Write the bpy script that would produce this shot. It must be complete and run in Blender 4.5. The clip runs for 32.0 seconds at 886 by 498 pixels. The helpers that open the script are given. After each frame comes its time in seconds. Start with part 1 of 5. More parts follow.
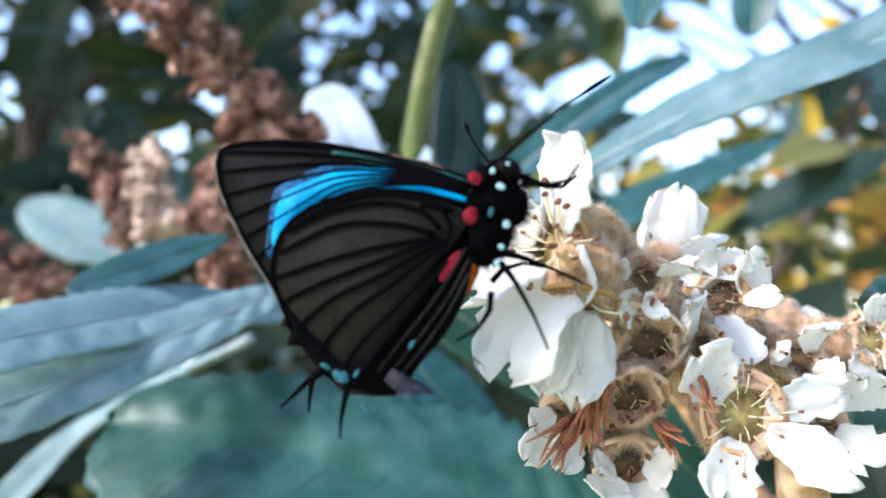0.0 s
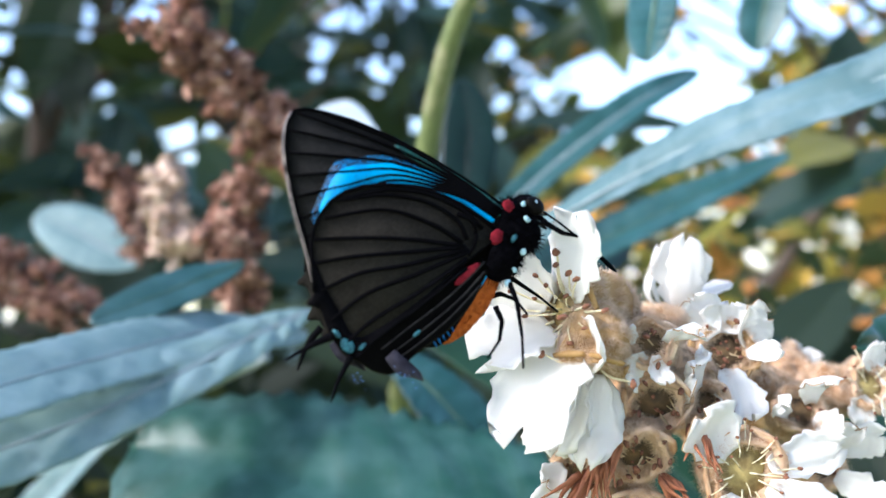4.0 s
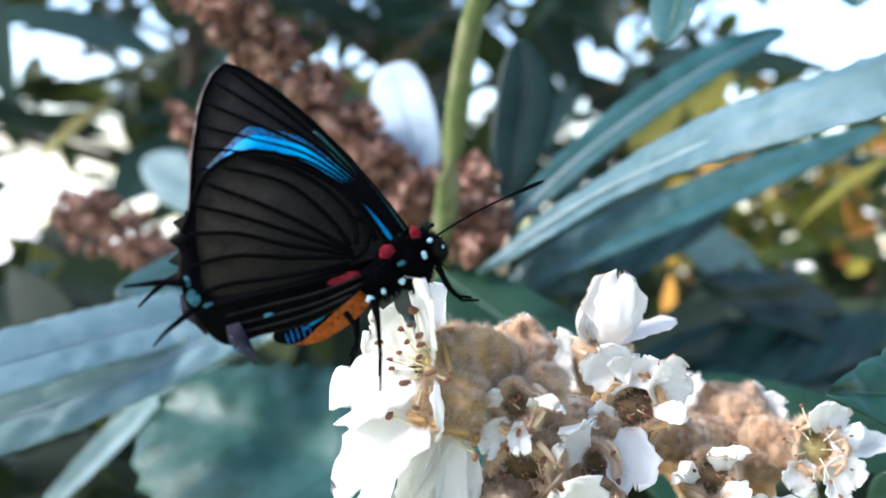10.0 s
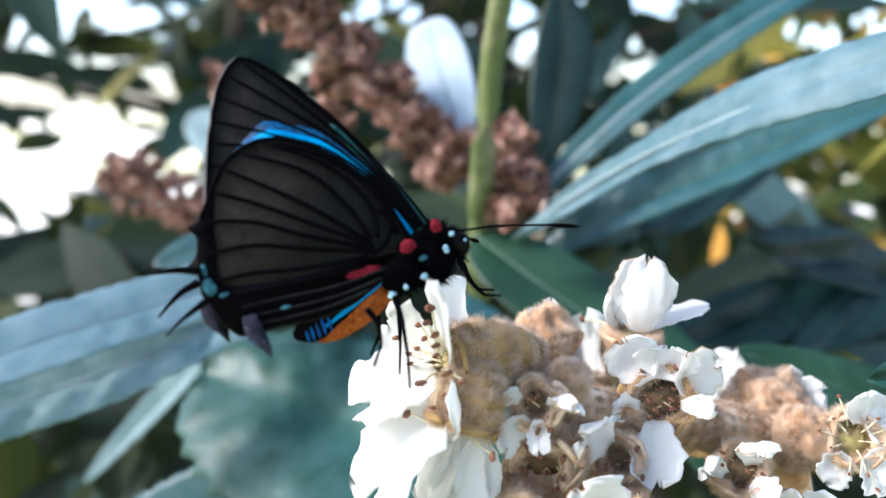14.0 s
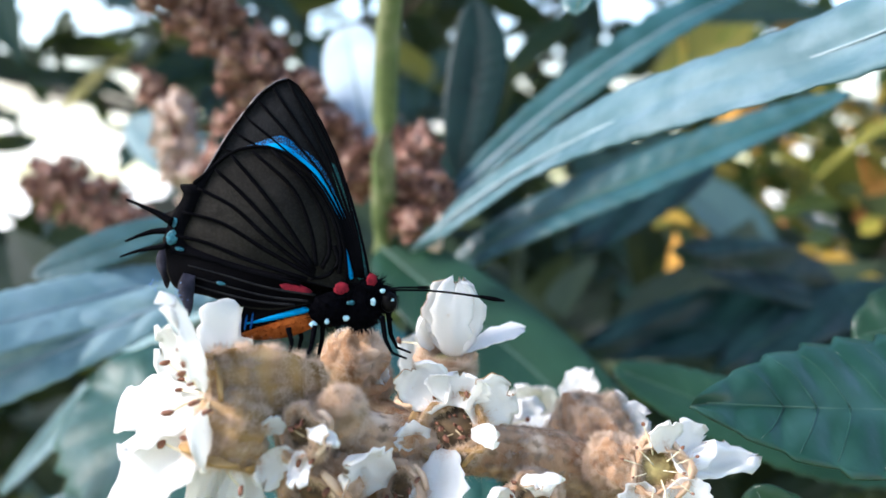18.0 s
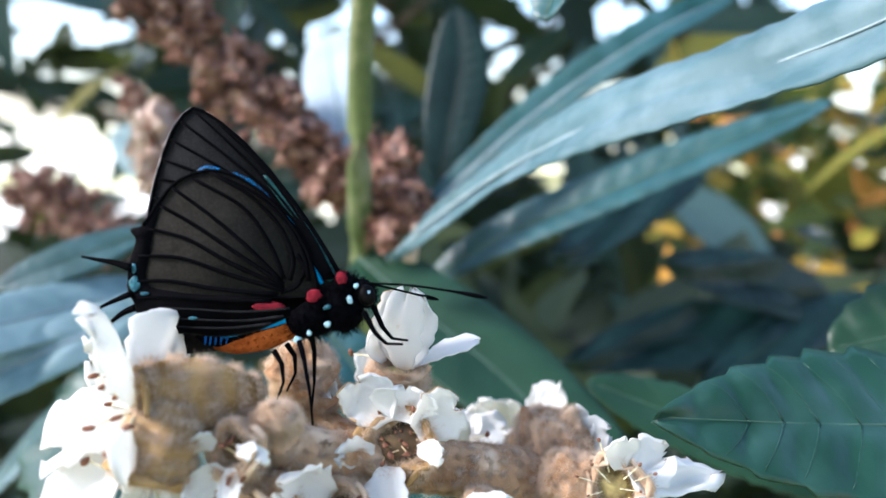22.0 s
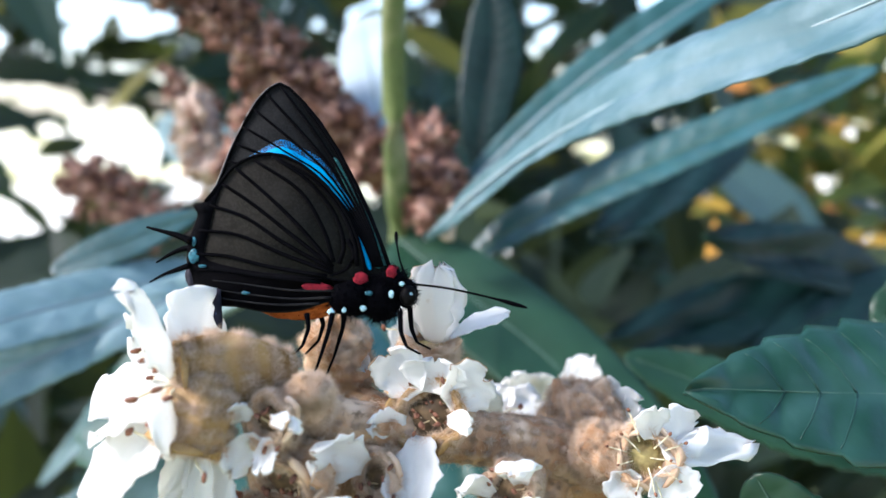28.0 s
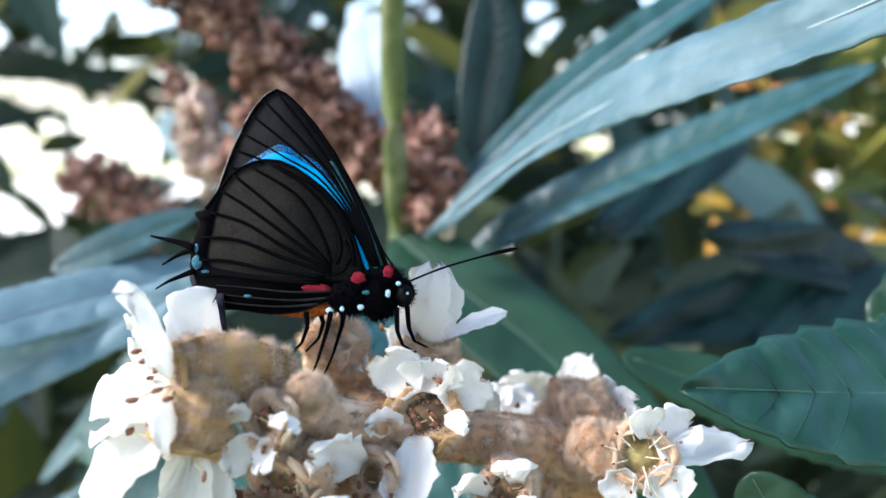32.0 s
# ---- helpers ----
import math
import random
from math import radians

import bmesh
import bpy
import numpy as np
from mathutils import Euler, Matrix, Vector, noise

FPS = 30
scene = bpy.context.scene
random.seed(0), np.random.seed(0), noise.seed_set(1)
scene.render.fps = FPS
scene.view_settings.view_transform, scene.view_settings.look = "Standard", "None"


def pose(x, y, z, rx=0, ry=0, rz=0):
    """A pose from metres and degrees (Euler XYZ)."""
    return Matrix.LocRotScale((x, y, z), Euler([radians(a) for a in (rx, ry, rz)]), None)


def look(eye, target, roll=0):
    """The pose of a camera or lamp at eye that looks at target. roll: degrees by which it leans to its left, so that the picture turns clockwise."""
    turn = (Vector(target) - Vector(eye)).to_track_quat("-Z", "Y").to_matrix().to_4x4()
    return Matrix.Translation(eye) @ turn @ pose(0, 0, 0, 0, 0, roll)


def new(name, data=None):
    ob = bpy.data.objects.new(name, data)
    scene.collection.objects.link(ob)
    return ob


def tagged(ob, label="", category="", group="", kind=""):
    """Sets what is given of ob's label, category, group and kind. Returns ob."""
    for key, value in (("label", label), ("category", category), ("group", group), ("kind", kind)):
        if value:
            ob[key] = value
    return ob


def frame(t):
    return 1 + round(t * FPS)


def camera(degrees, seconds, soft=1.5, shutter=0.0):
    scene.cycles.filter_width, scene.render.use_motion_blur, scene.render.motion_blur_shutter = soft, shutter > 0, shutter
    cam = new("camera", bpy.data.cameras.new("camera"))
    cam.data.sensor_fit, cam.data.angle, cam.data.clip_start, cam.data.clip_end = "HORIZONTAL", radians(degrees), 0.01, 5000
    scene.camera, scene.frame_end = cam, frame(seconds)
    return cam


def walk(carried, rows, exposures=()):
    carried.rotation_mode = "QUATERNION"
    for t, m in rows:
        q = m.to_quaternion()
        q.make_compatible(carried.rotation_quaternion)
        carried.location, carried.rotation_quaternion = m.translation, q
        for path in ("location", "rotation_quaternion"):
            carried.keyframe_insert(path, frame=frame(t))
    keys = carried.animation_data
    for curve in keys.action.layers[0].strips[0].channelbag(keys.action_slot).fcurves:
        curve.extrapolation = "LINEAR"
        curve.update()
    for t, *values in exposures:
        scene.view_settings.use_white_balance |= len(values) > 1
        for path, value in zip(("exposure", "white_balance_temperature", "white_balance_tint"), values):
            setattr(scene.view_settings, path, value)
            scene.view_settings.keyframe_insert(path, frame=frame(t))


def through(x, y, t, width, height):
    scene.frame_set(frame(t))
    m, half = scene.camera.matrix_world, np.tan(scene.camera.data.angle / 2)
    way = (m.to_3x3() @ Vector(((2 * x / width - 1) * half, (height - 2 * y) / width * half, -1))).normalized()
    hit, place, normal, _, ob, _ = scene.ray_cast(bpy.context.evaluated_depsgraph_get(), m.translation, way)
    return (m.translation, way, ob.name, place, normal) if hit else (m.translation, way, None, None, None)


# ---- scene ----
cam = camera(59.7, 32.0, soft=1.5)
cam.data.dof.use_dof = True
cam.data.dof.focus_distance = 0.0575
cam.data.dof.aperture_fstop = 27.0

CM = 0.01
EYE = 1.5


def w(p):
    """A place given in centimetres from the first eye, in the world."""
    return Vector((p[0] * CM, p[1] * CM, EYE + p[2] * CM))


# seconds, x, y, z (cm), yaw, pitch, roll
PATH = [
    (0, -0.044, 0.103, 0.211, -1.53, 0.34, -0.05),
    (0.5, 0.035, 0.039, 0.198, -1.29, 0.58, 0.01),
    (1, 0.077, 0.070, 0.106, -1.15, 0.74, -0.06),
    (1.5, 0.110, 0.081, 0.167, -1.03, 0.51, -0.17),
    (2, 0.043, 0.041, 0.196, -0.81, 0.49, 0.07),
    (2.5, 0.059, -0.026, 0.292, -0.54, 0.17, -0.13),
    (3, -0.058, -0.106, 0.458, -0.52, 0.19, -0.20),
    (3.5, -0.121, -0.163, 0.682, -1.06, -0.66, -0.32),
    (5.5, 0.346, -0.151, 0.912, 0.54, -0.28, 1.08),
    (6, 0.981, -0.233, 1.128, 4.85, -1.83, 1.24),
    (6.5, 1.444, -0.059, 1.366, 8.59, -2.48, 0.97),
    (7, 1.775, 0.172, 1.474, 9.55, -3.36, 1.39),
    (7.5, 1.839, 0.304, 1.499, 9.64, -4.18, 1.88),
    (8, 1.760, 0.251, 1.654, 9.76, -4.90, 2.10),
    (8.5, 1.846, 0.283, 1.616, 9.85, -5.13, 2.12),
    (9, 1.834, 0.267, 1.659, 9.64, -5.32, 2.32),
    (9.5, 1.899, 0.140, 1.911, 9.62, -5.98, 2.15),
    (10, 1.860, 0.215, 1.705, 9.69, -6.30, 1.15),
    (10.5, 1.877, 0.258, 1.685, 9.80, -6.69, 0.98),
    (11, 1.852, 0.284, 1.744, 9.70, -6.98, 1.33),
    (11.5, 1.762, 0.388, 1.728, 9.68, -6.97, 1.47),
    (12, 1.930, 0.437, 1.725, 10.55, -7.36, 0.97),
    (12.5, 1.891, 0.481, 1.833, 11.19, -8.38, 0.50),
    (13, 1.869, 0.540, 1.910, 11.94, -9.25, 0.35),
    (13.5, 2.122, 0.540, 1.944, 12.76, -9.89, 0.44),
    (14, 2.038, 0.446, 2.040, 13.32, -10.50, 0.04),
    (14.5, 2.076, 0.459, 2.081, 14.00, -11.15, -0.05),
    (16.5, 2.519, 0.891, 2.231, 12.89, -10.12, 0.98),
    (17, 2.773, 0.930, 2.254, 12.59, -10.22, 1.09),
    (17.5, 3.273, 0.930, 2.210, 12.77, -10.10, 0.63),
    (18, 3.433, 1.005, 2.128, 12.44, -10.12, 0.67),
    (18.5, 3.509, 1.007, 2.158, 12.18, -10.26, 0.75),
    (19, 3.882, 1.198, 2.061, 12.03, -10.33, 0.94),
    (19.5, 3.918, 1.222, 2.116, 11.77, -10.35, 1.26),
    (20, 3.821, 1.180, 2.143, 11.86, -10.03, 1.20),
    (20.5, 3.991, 1.228, 2.056, 12.27, -9.67, 0.88),
    (21, 3.886, 1.215, 2.072, 12.31, -9.50, 0.72),
    (21.5, 3.821, 1.261, 2.073, 12.43, -9.35, 0.69),
    (22, 3.764, 1.288, 2.069, 12.45, -9.22, 0.70),
    (22.5, 3.661, 1.309, 2.130, 12.54, -9.45, 0.60),
    (23, 3.800, 1.309, 2.009, 12.63, -9.49, 0.19),
    (23.5, 3.850, 1.293, 1.983, 12.97, -9.67, -0.25),
    (24, 3.776, 1.265, 2.031, 13.23, -9.80, -0.68),
    (24.5, 3.841, 1.316, 1.920, 13.48, -9.74, -1.12),
    (25, 3.844, 1.359, 1.898, 13.61, -9.69, -0.72),
    (25.5, 3.761, 1.344, 2.029, 13.82, -9.95, -0.65),
    (26, 3.793, 1.266, 2.033, 14.63, -10.23, -1.11),
    (26.5, 3.904, 1.296, 2.019, 15.53, -10.64, -1.19),
    (28.5, 3.920, 1.215, 2.032, 15.90, -10.55, -0.98),
    (29, 3.959, 1.188, 2.055, 15.95, -10.66, -0.99),
    (29.5, 3.894, 1.127, 2.136, 15.85, -10.78, -0.94),
    (30, 3.980, 1.155, 2.110, 15.95, -10.76, -1.06),
    (30.5, 3.982, 1.220, 2.033, 15.89, -10.69, -1.17),
    (31, 3.785, 1.212, 2.138, 15.62, -10.81, -0.76),
    (31.5, 3.886, 1.194, 2.108, 15.77, -10.86, -0.87),
    (32, 3.954, 1.199, 2.079, 15.95, -10.88, -1.01),
]
walk(cam, [(t, Matrix.Translation(w((x, y, z))) @ pose(0, 0, 0, 90 + pitch, 0, yaw) @ pose(0, 0, 0, 0, 0, roll))
           for t, x, y, z, yaw, pitch, roll in PATH])

# ---- light ----
scene.view_settings.exposure = 2.03
scene.view_settings.use_white_balance = True
scene.view_settings.white_balance_temperature, scene.view_settings.white_balance_tint = 6030, 15
sky = bpy.data.worlds.new("sky")
scene.world = sky
sky.use_nodes = True
SUN_AZ, SUN_EL = -118.0, 38.0
nt = sky.node_tree
tex = nt.nodes.new("ShaderNodeTexSky")
tex.sky_type, tex.sun_disc = "NISHITA", False
tex.sun_elevation, tex.sun_rotation = radians(SUN_EL), radians(SUN_AZ)
tex.air_density, tex.dust_density, tex.ozone_density = 1.0, 1.6, 1.6
nt.links.new(tex.outputs[0], nt.nodes["Background"].inputs[0])
nt.nodes["Background"].inputs[1].default_value = 0.15
sun = new("sun", bpy.data.lights.new("sun", "SUN"))
sun.data.energy, sun.data.angle, sun.data.color = 2.7, radians(12), (1.0, 0.95, 0.88)
az, el = radians(SUN_AZ), radians(SUN_EL)
sun_from = Vector((math.sin(az) * math.cos(el), math.cos(az) * math.cos(el), math.sin(el)))
sun.matrix_world = look(sun_from * 3, (0, 0, 0))


# ---- materials ----
class Nodes:
    """Short way to wire a material."""

    def __init__(self, name, rough=0.5, metal=0.0, spec=0.5):
        self.mat = bpy.data.materials.new(name)
        self.mat.use_nodes = True
        self.t = self.mat.node_tree
        self.b = self.t.nodes["Principled BSDF"]
        self.b.inputs["Roughness"].default_value = rough
        self.b.inputs["Metallic"].default_value = metal
        self.b.inputs["Specular IOR Level"].default_value = spec
        self.coord = self.t.nodes.new("ShaderNodeTexCoord").outputs["Object"]

    def link(self, a, b):
        self.t.links.new(a, b)

    def noise(self, scale, detail=4.0, stretch=None, seed=0.0):
        """Noise whose grains are 1/scale metres wide."""
        n = self.t.nodes.new("ShaderNodeTexNoise")
        n.inputs["Scale"].default_value, n.inputs["Detail"].default_value = scale, detail
        m = self.t.nodes.new("ShaderNodeMapping")
        m.inputs["Location"].default_value = (seed, seed, seed)
        if stretch:
            m.inputs["Scale"].default_value = stretch
        self.link(self.coord, m.inputs[0])
        self.link(m.outputs[0], n.inputs["Vector"])
        return n.outputs["Fac"]

    def ramp(self, fac, stops):
        r = self.t.nodes.new("ShaderNodeValToRGB")
        while len(r.color_ramp.elements) < len(stops):
            r.color_ramp.elements.new(0.5)
        for e, (p, c) in zip(r.color_ramp.elements, stops):
            e.position, e.color = p, (*c, 1)
        self.link(fac, r.inputs[0])
        return r.outputs[0]

    def mix(self, fac, a, b):
        m = self.t.nodes.new("ShaderNodeMixRGB")
        for sock, v in zip(m.inputs, (fac, a, b)):
            if isinstance(v, (int, float)):
                sock.default_value = v
            elif isinstance(v, tuple):
                sock.default_value = (*v, 1)
            else:
                self.link(v, sock)
        return m.outputs[0]

    def colour(self, c):
        if isinstance(c, tuple):
            self.b.inputs["Base Color"].default_value = (*c, 1)
        else:
            self.link(c, self.b.inputs["Base Color"])
        return self

    def bump(self, height, depth, strength=0.6):
        n = self.t.nodes.new("ShaderNodeBump")
        n.inputs["Distance"].default_value, n.inputs["Strength"].default_value = depth, strength
        self.link(height, n.inputs["Height"])
        self.link(n.outputs[0], self.b.inputs["Normal"])
        return self

    def leafy(self, amount, tint=(0.3, 0.5, 0.1)):
        """Lets some light through a thin sheet."""
        tr = self.t.nodes.new("ShaderNodeBsdfTranslucent")
        tr.inputs[0].default_value = (*tint, 1)
        m = self.t.nodes.new("ShaderNodeMixShader")
        m.inputs[0].default_value = amount
        self.link(self.b.outputs[0], m.inputs[1])
        self.link(tr.outputs[0], m.inputs[2])
        self.link(m.outputs[0], self.t.nodes["Material Output"].inputs[0])
        return self

    def random(self):
        return self.t.nodes.new("ShaderNodeObjectInfo").outputs["Random"]

    def island(self):
        return self.t.nodes.new("ShaderNodeNewGeometry").outputs["Random Per Island"]


def simple(name, c1, c2, scale, rough=0.5, depth=0.0, metal=0.0, spec=0.5, c3=None, scale2=0):
    n = Nodes(name, rough, metal, spec)
    f = n.noise(scale, 5)
    col = n.ramp(f, [(0.3, c1), (0.7, c2)])
    if c3:
        col = n.mix(n.ramp(n.noise(scale2, 3, seed=3.0), [(0.52, (0, 0, 0)), (0.68, (1, 1, 1))]), col, c3)
    n.colour(col)
    if depth:
        n.bump(f, depth)
    return n.mat


def leaf_mat(name, dark, light, rough, spec, veil=None, through=0.12):
    n = Nodes(name, rough, 0, spec)
    col = n.ramp(n.noise(90, 5), [(0.3, dark), (0.7, light)])
    # veil: patches of pale bluish sky sheen painted into the colour
    if veil:
        col = n.mix(n.ramp(n.noise(220, 6, seed=5.0), [(0.42, (0, 0, 0)), (0.75, (0.7, 0.7, 0.7))]), col, veil)
    n.colour(col)
    n.bump(n.noise(900, 4), 0.00012, 0.5)
    n.leafy(through, tuple(min(1, c * 2.4) for c in light))
    return n.mat


M_LEAF = leaf_mat("leaf_green", (0.009, 0.034, 0.018), (0.021, 0.066, 0.036), 0.36, 0.3)
M_LEAF_GLOSS = leaf_mat("leaf_glossy", (0.006, 0.034, 0.022), (0.018, 0.070, 0.046), 0.3, 0.4, (0.035, 0.095, 0.08))
M_LEAF_TEAL = leaf_mat("leaf_teal", (0.009, 0.056, 0.038), (0.024, 0.096, 0.072), 0.42, 0.4, (0.075, 0.165, 0.155))
# darker copy of the green leaf: shade put into the colour
M_LEAF_SHADE = leaf_mat("leaf_painted_shade", (0.003, 0.014, 0.013), (0.008, 0.030, 0.027), 0.4, 0.25)
M_LEAF_BLUE = leaf_mat("leaf_painted_sheen", (0.007, 0.048, 0.046), (0.018, 0.085, 0.085), 0.36, 0.55, (0.045, 0.125, 0.14))
# this pale base holds sky sheen as well as felt
M_LEAF_PALE = leaf_mat("leaf_felted", (0.044, 0.102, 0.115), (0.094, 0.172, 0.195), 0.55, 0.25, (0.19, 0.27, 0.30))
M_LEAF_FELT = leaf_mat("leaf_pale_felt", (0.11, 0.20, 0.205), (0.20, 0.31, 0.315), 0.5, 0.4, (0.31, 0.42, 0.425))
M_LEAF_WHITE = leaf_mat("leaf_underside", (0.30, 0.38, 0.43), (0.44, 0.52, 0.57), 0.7, 0.3)
M_RIB = simple("midrib", (0.035, 0.085, 0.06), (0.07, 0.13, 0.09), 300, 0.5)
M_RIB_PALE = simple("midrib_pale", (0.18, 0.25, 0.27), (0.28, 0.35, 0.37), 300, 0.5)
M_SHOOT = simple("green_stem", (0.075, 0.105, 0.032), (0.13, 0.165, 0.058), 400, 0.5, 0.0001, c3=(0.22, 0.22, 0.12), scale2=120)
M_BARK = simple("bark", (0.05, 0.035, 0.025), (0.13, 0.10, 0.075), 150, 0.85, 0.001)
M_FUZZ = simple("tan_felt", (0.26, 0.12, 0.05), (0.66, 0.42, 0.25), 420, 0.95, 0.0004, spec=0.1, c3=(0.80, 0.60, 0.42), scale2=260)
M_FUZZ_OLIVE = simple("olive_felt", (0.17, 0.09, 0.028), (0.46, 0.29, 0.125), 420, 0.95, 0.0004, spec=0.1, c3=(0.46, 0.31, 0.17), scale2=300)
M_HAIR = simple("hair_tan", (0.50, 0.34, 0.21), (0.80, 0.62, 0.46), 900, 0.8, spec=0.2)
M_FILAMENT = simple("filament", (0.62, 0.54, 0.30), (0.82, 0.77, 0.58), 900, 0.6)
M_ANTHER = simple("anther", (0.09, 0.03, 0.015), (0.25, 0.10, 0.05), 1500, 0.7)
M_DARK = simple("withered", (0.018, 0.010, 0.004), (0.12, 0.07, 0.025), 900, 0.8, 0.0002)
M_DISC = simple("flower_disc", (0.14, 0.09, 0.025), (0.44, 0.34, 0.12), 1200, 0.6, 0.0002)
M_FIL_OLD = simple("old_filament", (0.30, 0.20, 0.09), (0.68, 0.56, 0.36), 900, 0.7)
M_RUST = simple("rusty_bract", (0.20, 0.06, 0.025), (0.44, 0.18, 0.09), 500, 0.85, 0.0002)
M_DRY = simple("dry_floret", (0.10, 0.047, 0.034), (0.27, 0.142, 0.108), 450, 0.9, 0.0003, spec=0.1, c3=(0.50, 0.32, 0.25), scale2=300)
M_DRY_PALE = simple("dry_floret_pale", (0.36, 0.25, 0.19), (0.62, 0.49, 0.40), 450, 0.9, 0.0003)


def petal_mat():
    n = Nodes("petal", 0.6, 0, 0.2)
    col = n.ramp(n.noise(350, 4), [(0.3, (0.84, 0.83, 0.80)), (0.7, (0.92, 0.91, 0.89))])
    col = n.mix(n.ramp(n.noise(900, 3, seed=2.0), [(0.70, (0, 0, 0)), (0.76, (0.55, 0.55, 0.55))]), col, (0.55, 0.38, 0.20))
    n.colour(col).bump(n.noise(1500, 3, (1, 1, 0.3)), 0.00008, 0.5)
    n.leafy(0.48, (0.93, 0.92, 0.88))
    return n.mat


M_PETAL = petal_mat()


def petal_edge_mat():
    n = Nodes("petal_edge", 0.8, 0, 0.2)
    n.colour(n.ramp(n.noise(1300, 3), [(0.3, (0.20, 0.11, 0.05)), (0.7, (0.52, 0.36, 0.20))]))
    return n.mat


M_EDGE = petal_edge_mat()


# butterfly
def wing_mat(name, dark, light, rough=0.55):
    n = Nodes(name, 0.8, 0, 0.03)
    col = n.ramp(n.noise(700, 4), [(0.3, dark), (0.7, light)])
    fine = n.noise(6000, 2)
    n.colour(n.mix(n.ramp(fine, [(0.45, (0, 0, 0)), (0.65, (0.5, 0.5, 0.5))]), col, tuple(c * 1.5 for c in light)))
    n.bump(fine, 0.00003, 0.5)
    return n.mat


M_FORE = wing_mat("forewing_scales", (0.0062, 0.0066, 0.0070), (0.0112, 0.0114, 0.0118))
M_HIND = wing_mat("hindwing_scales", (0.0090, 0.0084, 0.0073), (0.0158, 0.0146, 0.0126))
M_ANAL = wing_mat("hindwing_black", (0.0008, 0.0008, 0.0014), (0.0022, 0.0022, 0.003), 0.5)
M_FOLD = wing_mat("hindwing_pleat", (0.006, 0.006, 0.007), (0.016, 0.0155, 0.016))
M_VEIN = simple("vein", (0.0008, 0.0008, 0.0012), (0.002, 0.002, 0.003), 900, 0.8, spec=0.03)
M_BLACK = simple("black_fur", (0.0006, 0.0006, 0.0012), (0.0022, 0.0022, 0.0034), 2500, 0.8, 0.0001, spec=0.02)
M_RED = simple("red_scales", (0.09, 0.004, 0.010), (0.20, 0.012, 0.022), 3000, 0.8, 0.00005, spec=0.1)
M_ORANGE = simple("orange_fur", (0.24, 0.05, 0.006), (0.42, 0.11, 0.02), 2200, 0.9, 0.0001, spec=0.1)
M_SPOT = simple("pale_spot", (0.22, 0.44, 0.54), (0.42, 0.62, 0.70), 3000, 0.5)
M_FRINGE = simple("wing_fringe", (0.12, 0.10, 0.10), (0.30, 0.26, 0.25), 3000, 0.8)
M_TEAL_BLUE = simple("blue_specks", (0.02, 0.12, 0.40), (0.20, 0.35, 0.65), 4000, 0.4, spec=0.6)
M_LOBE = simple("wing_lobe", (0.004, 0.004, 0.007), (0.035, 0.034, 0.048), 900, 0.5, 0.00005, spec=0.06)
M_TEAL = simple("teal_scales", (0.004, 0.04, 0.065), (0.03, 0.16, 0.20), 4000, 0.5, spec=0.3)


def blue_mat(name, c1, c2, lo, hi):
    n = Nodes(name, 0.5, 0.0, 0.12)
    f = n.noise(11000, 2)
    col = n.ramp(n.noise(500, 3), [(0.3, c1), (0.7, c2)])
    n.colour(n.mix(n.ramp(f, [(lo, (1, 1, 1)), (hi, (0, 0, 0))]), col, (0.012, 0.02, 0.03)))
    n.bump(f, 0.00003, 0.4)
    return n.mat


M_BLUE = blue_mat("blue_scales", (0.0, 0.20, 0.48), (0.0, 0.33, 0.64), 0.30, 0.36)
M_BLUE_DEEP = blue_mat("blue_scales_deep", (0.0, 0.06, 0.26), (0.0, 0.12, 0.38), 0.36, 0.48)
M_BLUE_THIN = blue_mat("blue_scales_sparse", (0.0, 0.12, 0.36), (0.002, 0.19, 0.46), 0.50, 0.60)
M_GREEN_SHEEN = blue_mat("green_sheen", (0.01, 0.07, 0.07), (0.02, 0.11, 0.10), 0.40, 0.55)


# ---- shape helpers: all in centimetres ----
def part(name, bm, material, parent=None, label="", smooth=True):
    for v in bm.verts:
        v.co *= CM
    me = bpy.data.meshes.new(name)
    bm.to_mesh(me)
    bm.free()
    me.materials.append(material)
    for f in me.polygons:
        f.use_smooth = smooth
    ob = new(name, me)
    if parent:
        ob.parent = parent
    if label:
        tagged(ob, label)
    return ob


def thing(name, at, label, category, group="", kind=""):
    ob = new(name)
    ob.empty_display_size = 0.005
    ob.location = w(at)
    return tagged(ob, label, category, group, kind)


def spl(points, n):
    """n points on a smooth curve through the given ones."""
    p = [Vector(q) for q in points]
    p = [2 * p[0] - p[1]] + p + [2 * p[-1] - p[-2]]
    out = []
    for k in range(n):
        s = k / (n - 1) * (len(p) - 3)
        i = min(int(s), len(p) - 4)
        u = s - i
        a, b, c, d = p[i:i + 4]
        out.append(0.5 * (2 * b + (c - a) * u + (2 * a - 5 * b + 4 * c - d) * u * u + (3 * b - a - 3 * c + d) * u ** 3))
    return out


def frame_of(d):
    d = d.normalized()
    a = Vector((0, 0, 1)) if abs(d.z) < 0.9 else Vector((1, 0, 0))
    x = d.cross(a).normalized()
    return x, x.cross(d), d


